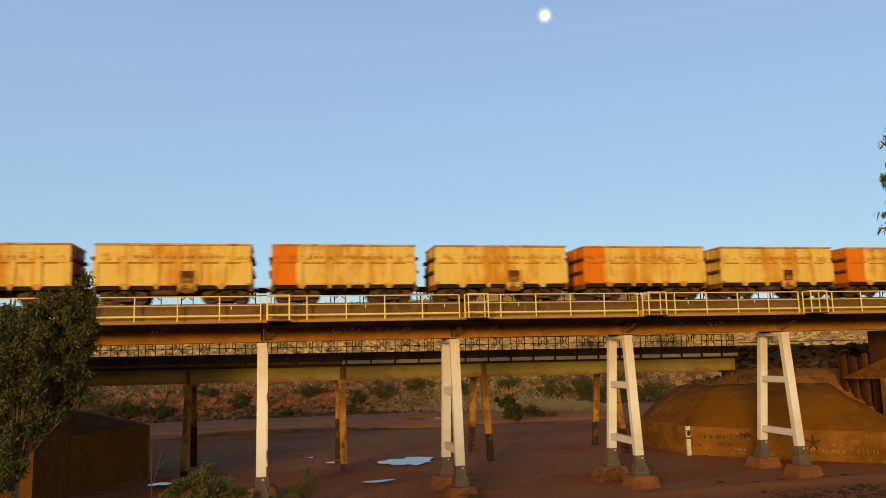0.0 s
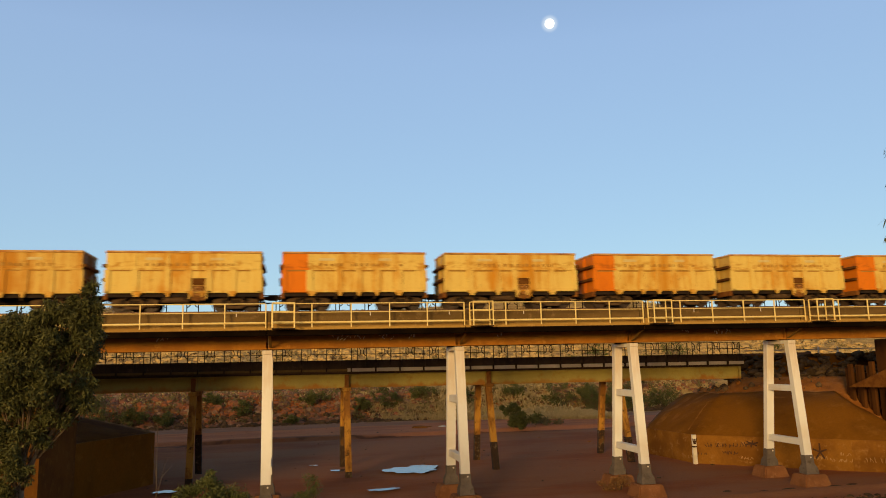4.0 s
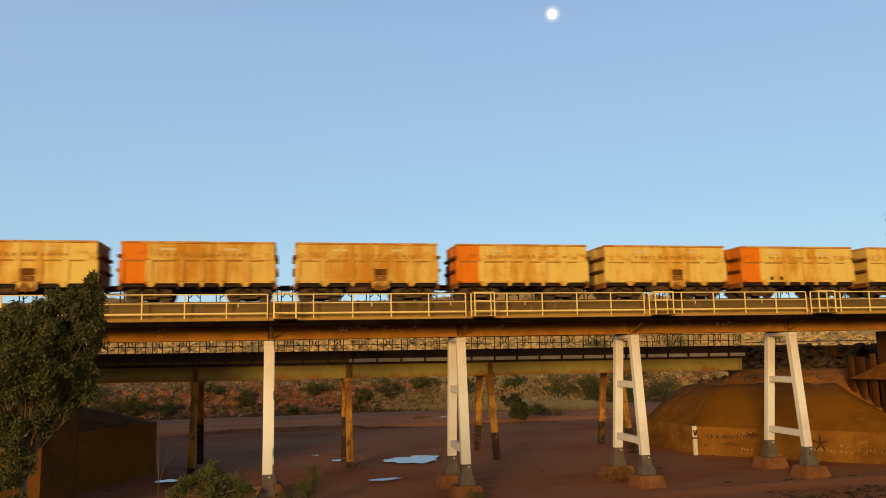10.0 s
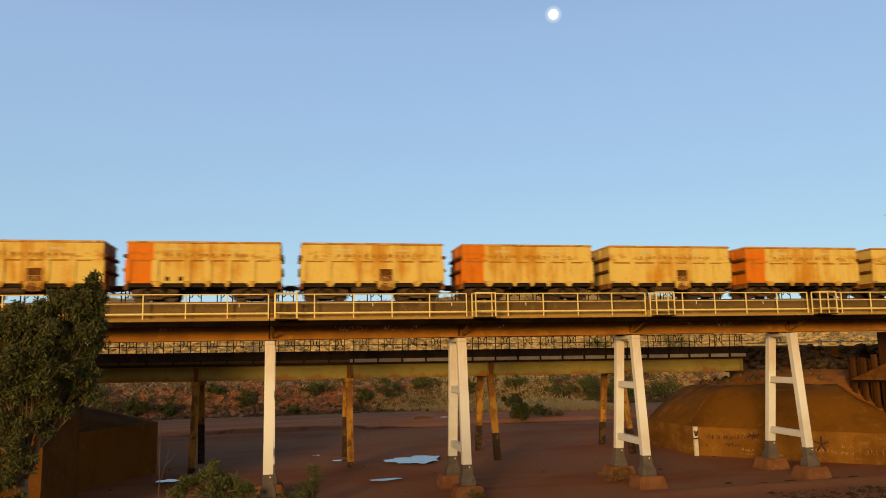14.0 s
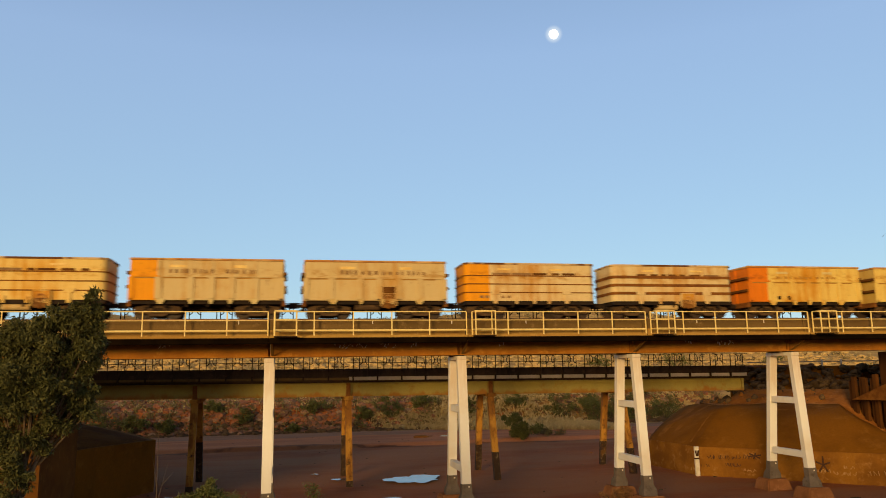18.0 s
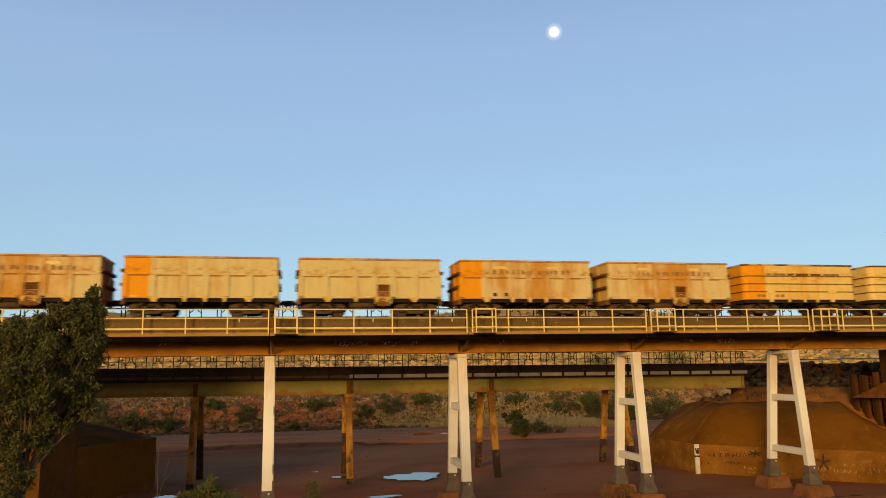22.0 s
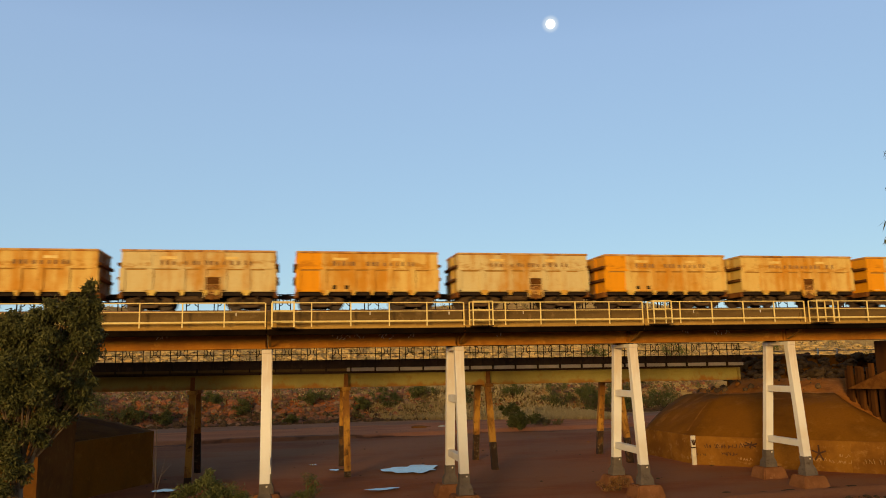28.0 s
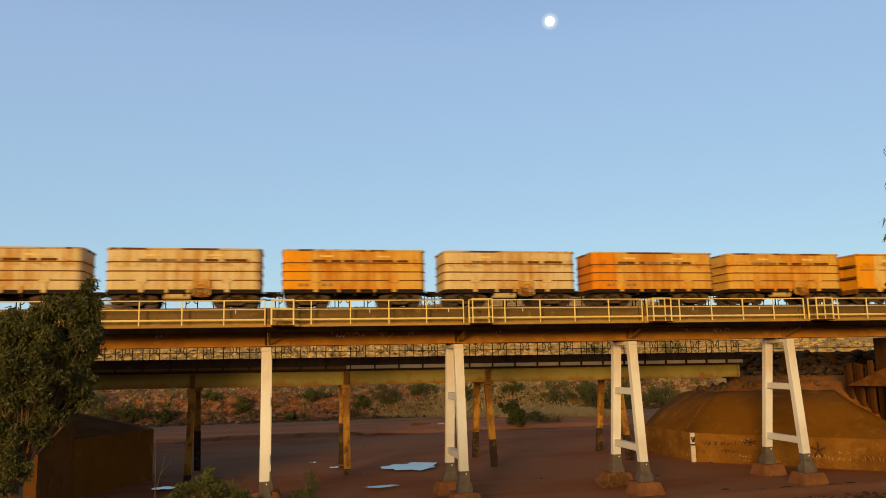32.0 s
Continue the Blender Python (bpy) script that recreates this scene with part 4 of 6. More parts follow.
# sheet pile wall and its waler beside the right abutment
piles = thing("sheet_pile_wall", "rusty sheet pile wall with a brown steel waler", "sheet piling", kind="structure")
PILE_ME = mesh_of(prism(B(), [(-0.26, 0.0), (-0.17, -0.2), (0.17, -0.2), (0.26, 0.0), (0.21, 0.0), (0.14, -0.16), (-0.14, -0.16), (-0.21, 0.0)], -6.4, 0.0), PILE, name="pile")
pa, pb = Vector((45.9, 55.4)), Vector((46.6, 45.4))
pd = (pb - pa).normalized()
for i in range(19):
    c = pa + pd * (0.55 * i) + Vector((pd.y, -pd.x)) * (0.16 if i % 2 else -0.12)
    ob = place("pile", PILE_ME, c.x, c.y, 7.3 + 0.05 * i + 0.4 * ((i * 7) % 4) / 4, piles, math.atan2(pd.y, pd.x))
part("backing", prism(B(), [(46.5, 56), (47.2, 45), (49.5, 45), (49.5, 56)], 0.0, 6.9), CLAY, piles)
# the sloping wing plate that stands out before the piles
bm = B()
tri = [(44.3, 53.6, 5.85), (46.3, 47.0, 5.9), (46.4, 47.0, 8.9)]
lo = [bm.verts.new(p) for p in tri]
hi = [bm.verts.new((x + 0.5, y + 0.25, z + 0.1)) for x, y, z in tri]
bm.faces.new(lo)
bm.faces.new(hi[::-1])
for i in range(3):
    bm.faces.new((lo[i], hi[i], hi[(i + 1) % 3], lo[(i + 1) % 3]))
part("wing_plate", bm, BOX_DARK, piles, "brown steel wing plate")
part("soldier_post", box(B(), 44.75, 45.25, 49.6, 50.0, 0.5, 6.0, 0.02), RUST, piles, "brown steel soldier post")

# guide posts and a low rail along the track on the embankment
for i, x in enumerate((52.0, 54.2, 60.5, 66.0)):
    gp = thing("guide_post", "small white guide post on the embankment", "guide post", "guide posts on the embankment", at=(x, 66.5, 8.5))
    part("shaft", box(B(), -0.07, 0.07, -0.05, 0.05, -0.1, 0.75, 0.01), WHITE, gp)
tagged(part("guard_rail", box(B(), 44.0, 82.0, 66.9, 66.96, 8.95, 9.05), DECK_GREY), "low grey guard rail along the embankment", "guard rail", kind="structure")

# ---- rocks ----


def rock_mesh(seed, material):
    bm = B()
    bmesh.ops.create_icosphere(bm, subdivisions=2, radius=0.5)
    for vert in bm.verts:
        v_ = vert.co
        f = 1 + 0.45 * noise.noise(v_ * 1.6 + Vector((seed * 9.1, 0, 0))) + 0.16 * noise.noise(v_ * 4 + Vector((0, seed * 5.3, 0)))
        vert.co = Vector((v_.x * 1.15, v_.y, v_.z * 0.75)) * f
    return mesh_of(bm, material, name="boulder")


ROCKS = [rock_mesh(s, ROCK) for s in range(5)]
rng = random.Random(21)
riprap = thing("riprap", "heap of dark boulders on the embankment", "boulders", kind="structure")
for i in range(300):
    u, t = rng.random(), rng.random()
    x, y = 41.0 + 17 * u + 2.2 * t, 66.5 - 9.5 * u + 3.0 * t + rng.uniform(-0.5, 0.5)
    ob = place("boulder", ROCKS[i % 5], x, y, 5.9 + 2.6 * t + rng.uniform(-0.15, 0.15), riprap)
    s = rng.uniform(0.4, 0.98)
    ob.scale = (s, s, s * rng.uniform(0.7, 1.0))
    ob.rotation_euler = (rng.uniform(-0.5, 0.5), rng.uniform(-0.5, 0.5), rng.uniform(0, 6.28))
bm = B()
prism(bm, [(43.6, 69.6), (58.5, 60.5), (90, 60), (90, 84), (53, 84)], 2.0, 8.55)
tagged(part("embankment", bm, CLAY), "earth embankment behind the lower bridge", "embankment", kind="structure")


def joined_rocks(name, label, spots, material, seed):
    rng = random.Random(seed)
    verts, faces = [], []
    base = []
    for s in range(4):
        b_ = B()
        bmesh.ops.create_icosphere(b_, subdivisions=1, radius=0.5)
        vs = [vert.co * (1 + 0.5 * noise.noise(vert.co * 1.7 + Vector((s * 7 + seed, 0, 0)))) for vert in b_.verts]
        base.append((vs, [[q_.index for q_ in f.verts] for f in b_.faces]))
        b_.free()
    for x, y, z, s in spots:
        vs, fs = base[rng.randrange(4)]
        a, o = rng.uniform(0, 6.28), len(verts)
        ca, sa = math.cos(a), math.sin(a)
        sx, sy, sz = s * rng.uniform(0.8, 1.6), s, s * rng.uniform(0.5, 0.9)
        verts += [(x + sx * v_.x * ca - sy * v_.y * sa, y + sx * v_.x * sa + sy * v_.y * ca, z + sz * v_.z) for v_ in vs]
        faces += [[o + q_ for q_ in f] for f in fs]
    me = bpy.data.meshes.new(name)
    me.from_pydata(verts, [], faces)
    me.materials.append(material)
    return tagged(new(name, me), label, "rocks", kind="stuff")


def scatter(n_, x0, x1, y0, y1, s0, s1, seed, keep=None):
    rng = np.random.RandomState(seed)
    x, y = rng.uniform(x0, x1, n_), rng.uniform(y0, y1, n_)
    z = ground_height(x, y)
    s = s0 + (s1 - s0) * rng.rand(n_) ** 3
    return [(float(a), float(c), float(d), float(e)) for a, c, d, e in zip(x, y, z, s) if keep is None or keep(a, c, d)]


joined_rocks("bank_rocks", "red and brown rocks strewn over the far bank", scatter(5600, -34, 22, 110.5, 126, 0.3, 1.35, 4, lambda x, y, z: z > 0.35) + scatter(1900, 22, 75, 112, 128, 0.25, 1.1, 5), RED_ROCK, 2)
joined_rocks("bank_stones", "grey stones along the foot of the bank", scatter(2200, -34, 60, 109.5, 115, 0.3, 1.3, 6, lambda x, y, z: z > 0.2), ROCK, 3)
TAN_ROCK = surface("sunlit_tan_stone", (0.62, 0.42, 0.17), (0.49, 0.31, 0.12), (0.32, 0.18, 0.07), 0.4, 5, 0.95, relief=0.8, depth=0.08)
joined_rocks("slope_stones", "tan stones over the dry upper bank", scatter(5600, -80, 195, 188, 242, 0.5, 2.6, 16), TAN_ROCK, 6)
joined_rocks("gravel", "dark gravel beside the river bed track", scatter(900, 27.5, 46, 36.5, 41.3, 0.08, 0.4, 7), ROCK, 4)
joined_rocks("bed_stones", "small stones on the dirt river bed", scatter(260, -12, 40, 44, 105, 0.05, 0.24, 9), ROCK, 5)

# ---- plants ----


def blades(name, material, centres, size, width, hang, seed, parent=None, label=""):
    """Many small pointed leaves, one face each. centres: (x, y, z, radius, count). hang: pull downwards."""
    rng = np.random.RandomState(seed)
    pts = []
    for x, y, z, r, count in centres:
        d = rng.normal(size=(count, 3))
        d /= np.linalg.norm(d, axis=1)[:, None]
        pts.append(np.array((x, y, z)) + d * (r * rng.rand(count, 1) ** 0.45) * np.array((1, 1, 0.85)))
    p = np.concatenate(pts)
    k = len(p)
    axis = rng.normal(size=(k, 3)) + np.array((0, 0, hang))
    axis /= np.linalg.norm(axis, axis=1)[:, None]
    side = np.cross(axis, rng.normal(size=(k, 3)))
    side /= np.linalg.norm(side, axis=1)[:, None]
    ln = size * rng.uniform(0.6, 1.25, (k, 1))
    wd = width * rng.uniform(0.7, 1.2, (k, 1))
    quad = np.stack([p, p + axis * ln * 0.4 + side * wd / 2, p + axis * ln, p + axis * ln * 0.4 - side * wd / 2], 1).reshape(-1, 3)
    me = bpy.data.meshes.new(name)
    me.from_pydata(quad.tolist(), [], np.arange(4 * k).reshape(k, 4).tolist())
    me.materials.append(material)
    ob = new(name, me)
    if parent:
        ob.parent = parent
    if label:
        ob["label"] = label
    return ob


def gum_tree(x, y, base, limbs, clumps, label, seed, leaf=0.16, density=1.0, broad=0.2, droop=-1.6, foliage=None):
    """Trunk and limbs as tapered rods, and a crown of drooping leaf clumps. Places are in the tree's own space."""
    t = thing("gum_tree", label, "tree", "gum trees", at=(x, y, base))
    for a, c, r0, r1 in limbs:
        mid = Vector(a).lerp(Vector(c), 0.5) + Vector((0.06, 0.04, 0.1)) * (Vector(c) - Vector(a)).length * 0.4
        bm = B()
        rod(bm, a, mid, r0, 9, (r0 + r1) / 2)
        rod(bm, mid, c, (r0 + r1) / 2, 8, r1)
        part("trunk" if a[2] < 0.3 else "limb", bm, BARK, t, smooth=True)
    rng = random.Random(seed)
    hub = limbs[0][1]
    for cx, cy, cz, r, _ in clumps:
        start = Vector(hub).lerp(Vector((cx, cy, cz)), 0.25)
        part("branchlet", rod(B(), start, (cx, cy, cz), 0.03, 5, 0.01), TWIG, t)
    fine = []
    for cx, cy, cz, r, count in clumps:
        for i in range(7):
            a, b2 = rng.uniform(0, 6.28), rng.uniform(-0.9, 0.9)
            rr = r * rng.uniform(0.35, 0.95)
            fine.append((cx + rr * math.cos(a) * math.sqrt(1 - b2 * b2), cy + rr * math.sin(a) * math.sqrt(1 - b2 * b2), cz + rr * b2 * 0.85, r * rng.uniform(0.36, 0.6), int(count * density / 7)))
    blades("crown", foliage or GUM, fine, leaf, leaf * broad, droop, seed, t)
    return t


TX, TY, TB = -6.25, 20.0, 1.2
crown = [(-4.88, 20, 10.35, 0.26, 260), (-5.05, 20, 9.85, 0.42, 520), (-5.45, 20.2, 9.9, 0.5, 650), (-4.85, 19.8, 9.4, 0.4, 520), (-5.95, 20, 9.6, 0.6, 800), (-6.6, 20, 9.4, 0.65, 850),
         (-5.35, 19.6, 9.2, 0.55, 800), (-6.1, 19.5, 8.9, 0.65, 900), (-5.05, 20.1, 8.75, 0.38, 450), (-6.9, 19.8, 8.7, 0.7, 900), (-5.45, 19.8, 8.4, 0.5, 650), (-5.95, 19.6, 8.2, 0.6, 800),
         (-6.6, 19.7, 8.0, 0.65, 850), (-5.15, 20.1, 8.0, 0.32, 320), (-5.0, 20.2, 7.8, 0.22, 160), (-5.6, 19.9, 7.6, 0.42, 480), (-6.2, 19.8, 7.3, 0.5, 560), (-5.75, 20, 7.0, 0.3, 240),
         (-6.7, 19.8, 7.1, 0.5, 500), (-6.3, 20, 6.5, 0.34, 260), (-6.75, 20, 6.2, 0.4, 300), (-7.6, 20, 8.4, 0.9, 1100), (-7.8, 20.2, 9.3, 0.8, 900), (-7.5, 20, 7.2, 0.7, 700),
         (-5.7, 21.0, 8.9, 0.9, 1200), (-6.6, 21.2, 8.6, 1.0, 1300), (-6.2, 21.0, 7.7, 0.8, 900), (-5.4, 20.9, 7.9, 0.5, 500), (-5.3, 20.8, 9.4, 0.6, 700), (-6.6, 21, 9.5, 0.7, 800), (-7.2, 20.8, 7.9, 0.8, 800), (-6.9, 20.6, 6.7, 0.5, 350), (-6.45, 19.5, 6.9, 0.42, 420), (-6.1, 19.6, 6.3, 0.32, 260), (-6.5, 19.5, 5.9, 0.4, 380), (-6.9, 19.6, 5.5, 0.4, 320), (-6.3, 19.6, 5.4, 0.3, 200), (-4.75, 20, 9.65, 0.26, 200), (-4.85, 20.1, 8.9, 0.26, 190), (-4.9, 20, 8.3, 0.26, 190), (-5.05, 20, 10.3, 0.34, 380), (-4.87, 20, 10.6, 0.2, 150), (-4.8, 20, 10.78, 0.13, 60), (-5.9, 20, 9.95, 0.42, 480), (-6.5, 20, 9.75, 0.42, 450), (-5.5, 20, 10.08, 0.36, 380), (-4.8, 20, 10.1, 0.28, 230), (-4.72, 20, 9.9, 0.2, 120), (-4.95, 20, 8.1, 0.28, 220), (-4.85, 20, 7.75, 0.2, 110), (-7.3, 20, 9.7, 0.5, 500)]
crown = [(x - TX, y - TY, z - TB, r, n_) for x, y, z, r, n_ in crown]
gum_tree(TX, TY, TB, [((0, 0, -0.4), (0.05, 0, 5.0), 0.12, 0.07), ((0.05, 0, 4.6), (1.2, 0, 8.4), 0.06, 0.02), ((0.05, 0, 4.8), (0.1, 0, 8.2), 0.06, 0.02), ((0.05, 0, 4.4), (-1.2, 0, 7.6), 0.06, 0.02)],
         crown, "leafy grey-green gum tree with drooping leaves", 31, 0.12, 2.6, 0.33, -0.7)

# young gum and a dry sapling lower down the bank
crown = [(0.0, 0, 4.9, 0.32, 380), (-0.5, 0, 4.6, 0.36, 420), (0.45, 0.1, 4.65, 0.38, 440), (0.9, 0, 4.35, 0.32, 320), (-0.85, 0.1, 4.3, 0.3, 260), (0.1, 0, 4.3, 0.45, 500), (0.55, 0, 4.0, 0.4, 360), (-0.4, 0, 3.9, 0.4, 360)]
gum_tree(-2.2, 22.0, 0.7, [((0, 0, -0.4), (0, 0, 4.2), 0.05, 0.02)], crown, "young grey-green gum sapling on the bank", 37, 0.11, 2.4, 0.32, -0.3, SHRUB)
dry = thing("dry_sapling", "thin leafless dry sapling on the bank", "sapling", at=(-3.48, 22.0, 0.7))
part("stem", rod(rod(B(), (0, 0, -0.3), (0.02, 0, 4.6), 0.016, 6, 0.011), (0.02, 0, 4.6), (0.0, 0, 6.5), 0.011, 6, 0.004), TWIG, dry)
for a, c in (((0.02, 0, 4.5), (0.28, 0, 5.6)), ((0.02, 0, 5.0), (-0.15, 0, 5.9)), ((0.15, 0, 5.05), (0.42, 0, 5.35))):
    part("twig", rod(B(), a, c, 0.007, 5, 0.003), TWIG, dry)

# the gum whose twigs hang into the right side of the view
hang = [(7.17, 8, 11.22, 0.07, 14), (7.24, 8, 11.3, 0.05, 10), (7.13, 8, 10.76, 0.09, 42), (7.19, 8, 10.68, 0.08, 36), (7.2, 8, 10.93, 0.04, 10), (7.18, 8, 10.5, 0.05, 12), (7.1, 8, 10.28, 0.08, 36), (7.12, 8, 10.15, 0.09, 42), (7.0, 8, 10.08, 0.02, 7), (8.0, 8, 10.9, 0.4, 260), (8.3, 8.2, 11.2, 0.6, 500), (8.9, 8.4, 11.6, 0.8, 700), (9.6, 8.4, 11.2, 0.9, 800), (8.6, 8.2, 10.3, 0.6, 400)]
hang = [(x + 0.385 - 10.0, y - 8.6, z - 5.6, r, n_) for x, y, z, r, n_ in hang]
gum_tree(10.0, 8.6, 5.6, [((0, 0, -0.4), (-0.2, 0, 4.6), 0.16, 0.1), ((-0.2, 0, 4.2), (-2.0, -0.5, 5.6), 0.05, 0.012), ((-0.2, 0, 4.4), (-0.6, -0.2, 6.2), 0.06, 0.02)],
         hang, "gum tree with thin hanging twigs of narrow leaves", 41, 0.11, 1.0, 0.13, -3.0)


def shrub(x, y, w, h, seed, label, count=900, leaf=0.28, material=SHRUB, sink=0.0):
    rng = random.Random(seed)
    z = float(ground_height(x, y)) - sink
    s = thing("shrub", label, "shrub", "shrubs of the valley", at=(x, y, z))
    centres = []
    for i in range(13):
        a, r = rng.uniform(0, 6.28), rng.uniform(0.05, 0.95)
        cx, cy, cz = w / 2 * r * math.cos(a), w / 2 * r * math.sin(a) * 0.8, h * rng.uniform(0.12, 1.0) * (1.1 - 0.6 * r)
        part("stem", rod(B(), (cx * 0.15, cy * 0.15, -0.2), (cx, cy, cz), 0.04 * h / 2, 5, 0.012), TWIG, s)
        for j in range(3):
            centres.append((cx + rng.uniform(-0.15, 0.15) * w, cy + rng.uniform(-0.15, 0.15) * w, cz + rng.uniform(-0.12, 0.14) * h, rng.uniform(0.06, 0.16) * w, count // 48))
    blades("foliage", material, centres, leaf, leaf * 0.4, 0.2, seed, s)
    return s


GREEN = "round dusty green shrub among the rocks"
for i, (x, y, w, h) in enumerate(((-21, 112.5, 3.0, 2.6), (-24.5, 112.6, 4.5, 3.2), (-16.6, 112.3, 2.4, 2.2), (-6.0, 114.3, 2.6, 2.6), (0.5, 110.8, 1.6, 1.2), (4.3, 117.0, 3.2, 2.2), (10.5, 115.2, 2.6, 2.0), (14.8, 115.2, 3.4, 3.2),
                                  (20.5, 117.5, 3.0, 2.2), (27.0, 117.0, 3.0, 2.6), (36.0, 119, 3.2, 3.0), (43.5, 118, 4.6, 4.6), (48.5, 119, 3.5, 3.4), (54, 118, 5.0, 4.5), (58, 121, 6.0, 5.5), (-11, 117, 2.4, 1.8), (-28, 116, 4, 3), (47, 113.5, 4.5, 3.6), (51.5, 114.5, 5, 4.2), (56, 115, 5, 4.4), (60.5, 116, 5, 4.6))):
    shrub(x, y, w * 1.3, h, 50 + i, GREEN, 2400, 0.3)
shrub(28.3, 91.6, 4.6, 3.3, 80, "large dark green bush on the river bed", 7000, 0.36, sink=0.5)
shrub(32.6, 94.0, 3.4, 0.9, 81, "low dry grey-olive bush on the river bed", 1400, 0.28, SALTBUSH)
shrub(0.9, 44.6, 2.3, 2.4, 82, "sparse green shrub beside a pier footing", 2400, 0.15)
shrub(-3.0, 44.2, 2.4, 2.0, 83, "sparse green shrub beside a pier footing", 2400, 0.15)
shrub(-1.0, 43.0, 2.2, 1.3, 84, "sparse green shrub beside a pier footing", 1500, 0.13)
shrub(10.6, 44.1, 1.3, 0.7, 85, "small green weed growing before a footing", 500, 0.13)
shrub(21.6, 48.0, 2.4, 0.8, 86, "clump of dry orange grass by a footing", 1200, 0.16, RUSSET)
for i, (x, y, w, h) in enumerate(((110, 204, 9.0, 7.0), (91, 212, 6.0, 4.0), (150, 215, 6, 3.5))):
    shrub(x, y, w, h, 90 + i, "dark green tree on the far bank", 2200, 0.4)


def grass(name, label, n_, x0, x1, y0, y1, h, seed, keep):
    rng = np.random.RandomState(seed)
    x, y = rng.uniform(x0, x1, n_), rng.uniform(y0, y1, n_)
    w = wave(x * 3, y * 3, 12)
    z = ground_height(x, y)
    ok = keep(x, y, z, w)
    x, y, z = x[ok], y[ok], z[ok]
    x, y, z = np.repeat(x, 9), np.repeat(y, 9), np.repeat(z, 9)
    k = len(x)
    a, r = rng.uniform(0, 6.28, k), rng.uniform(0, 0.3, k)
    bx, by = x + r * np.cos(a), y + r * np.sin(a)
    ht = h * rng.uniform(0.5, 1.2, k)
    lean_x, lean_y = rng.normal(0, 0.35, k) * ht, rng.normal(0, 0.35, k) * ht
    c, s = np.cos(a) * 0.09, np.sin(a) * 0.09
    tri = np.stack([np.stack([bx - c, by - s, z - 0.05], -1), np.stack([bx + c, by + s, z - 0.05], -1), np.stack([bx + lean_x, by + lean_y, z + ht], -1)], 1).reshape(-1, 3)
    me = bpy.data.meshes.new(name)
    me.from_pydata(tri.tolist(), [], np.arange(3 * k).reshape(k, 3).tolist())
    me.materials.append(DRY)
    return tagged(new(name, me), label, "grass", kind="stuff")


grass("bank_grass", "dry straw grass tufts on the far bank", 5500, -40, 110, 115, 150, 0.5, 14, lambda x, y, z, w: (w > -0.2) & ((z > 3.0) | (x > 18)))
grass("hill_grass", "dry straw grass over the far hillside", 7000, -110, 320, 150, 310, 0.8, 19, lambda x, y, z, w: w > -0.6)
grass("foot_grass", "pale dry grass at the foot of the bank", 8000, 12, 46, 98, 116, 0.6, 15, lambda x, y, z, w: (w > -0.25) & (y > 118 - 0.45 * x))



def tussocks(name, label, count, x0, x1, y0, y1, size, leaf, seed, material, keep):
    """Low bushy tufts strewn over the slope."""
    rng = np.random.RandomState(seed)
    x, y = rng.uniform(x0, x1, count), rng.uniform(y0, y1, count)
    z = ground_height(x, y)
    ok = keep(x, y, z)
    s = size * rng.uniform(0.5, 1.3, count)
    ob = blades(name, material, [(a, c, d + e * 0.35, e, 26) for a, c, d, e in zip(x[ok], y[ok], z[ok], s[ok])], leaf, leaf * 0.35, 0.6, seed)
    return tagged(ob, label, "tussocks", kind="stuff")


tussocks("hill_tussocks", "grey-olive tussocks over the far hillside", 1500, -100, 290, 150, 300, 1.0, 0.7, 61, SALTBUSH, lambda x, y, z: z > 5.5)
tussocks("bank_tussocks", "olive tussocks between the bank rocks", 620, -34, 75, 111, 127, 0.75, 0.5, 62, SALTBUSH, lambda x, y, z: z > 0.4)
tussocks("straw_tufts", "pale straw tufts over the flat before the bank", 480, 22, 43, 107, 130, 0.75, 0.7, 64, DRY, lambda x, y, z: z > -1)
tussocks("bank_bushes", "small green bushes between the bank rocks", 130, -34, 75, 111, 124, 0.9, 0.4, 63, SHRUB, lambda x, y, z: z > 0.4)
joined_rocks("hill_stones", "dark stones over the dry upper bank", scatter(1300, -80, 195, 188, 242, 0.4, 1.6, 26), ROCK, 8)

# pale broken lumps lying on the terrace, and dark scraps on the bed
for i, (x, y, s, m_) in enumerate(((19.7, 97.5, 0.6, 0), (16.5, 97.0, 1.2, 1), (18.0, 98.0, 0.4, 1), (31.0, 76.0, 0.22, 1), (27.5, 82.0, 0.2, 1), (29.4, 43.8, 0.5, 2), (31.6, 44.4, 0.6, 2), (34.5, 43.9, 0.5, 2), (36.4, 44.6, 0.45, 2), (27.6, 45.0, 0.4, 2))):
    lump = place("stone", rock_mesh(30 + i, (WHITE, PALE_DUST, ROCK)[m_]), x, y, float(ground_height(x, y)) + 0.03, None)
    lump.scale = (s * 1.5, s, s * (0.5 if m_ < 2 else 0.2))
    tagged(lump, ("pale stone lying on the dirt terrace", "dusty stone lying on the dirt terrace", "dark flat stone on the river bed")[m_], "stone", "loose stones on the bed")

# ---- the ore train ----
LEN, HALF_W, FLOOR, RIM_Z, PITCH = 8.72, 1.59, 1.08, 3.55, 10.0
WHEEL_R = 0.46
H = LEN / 2


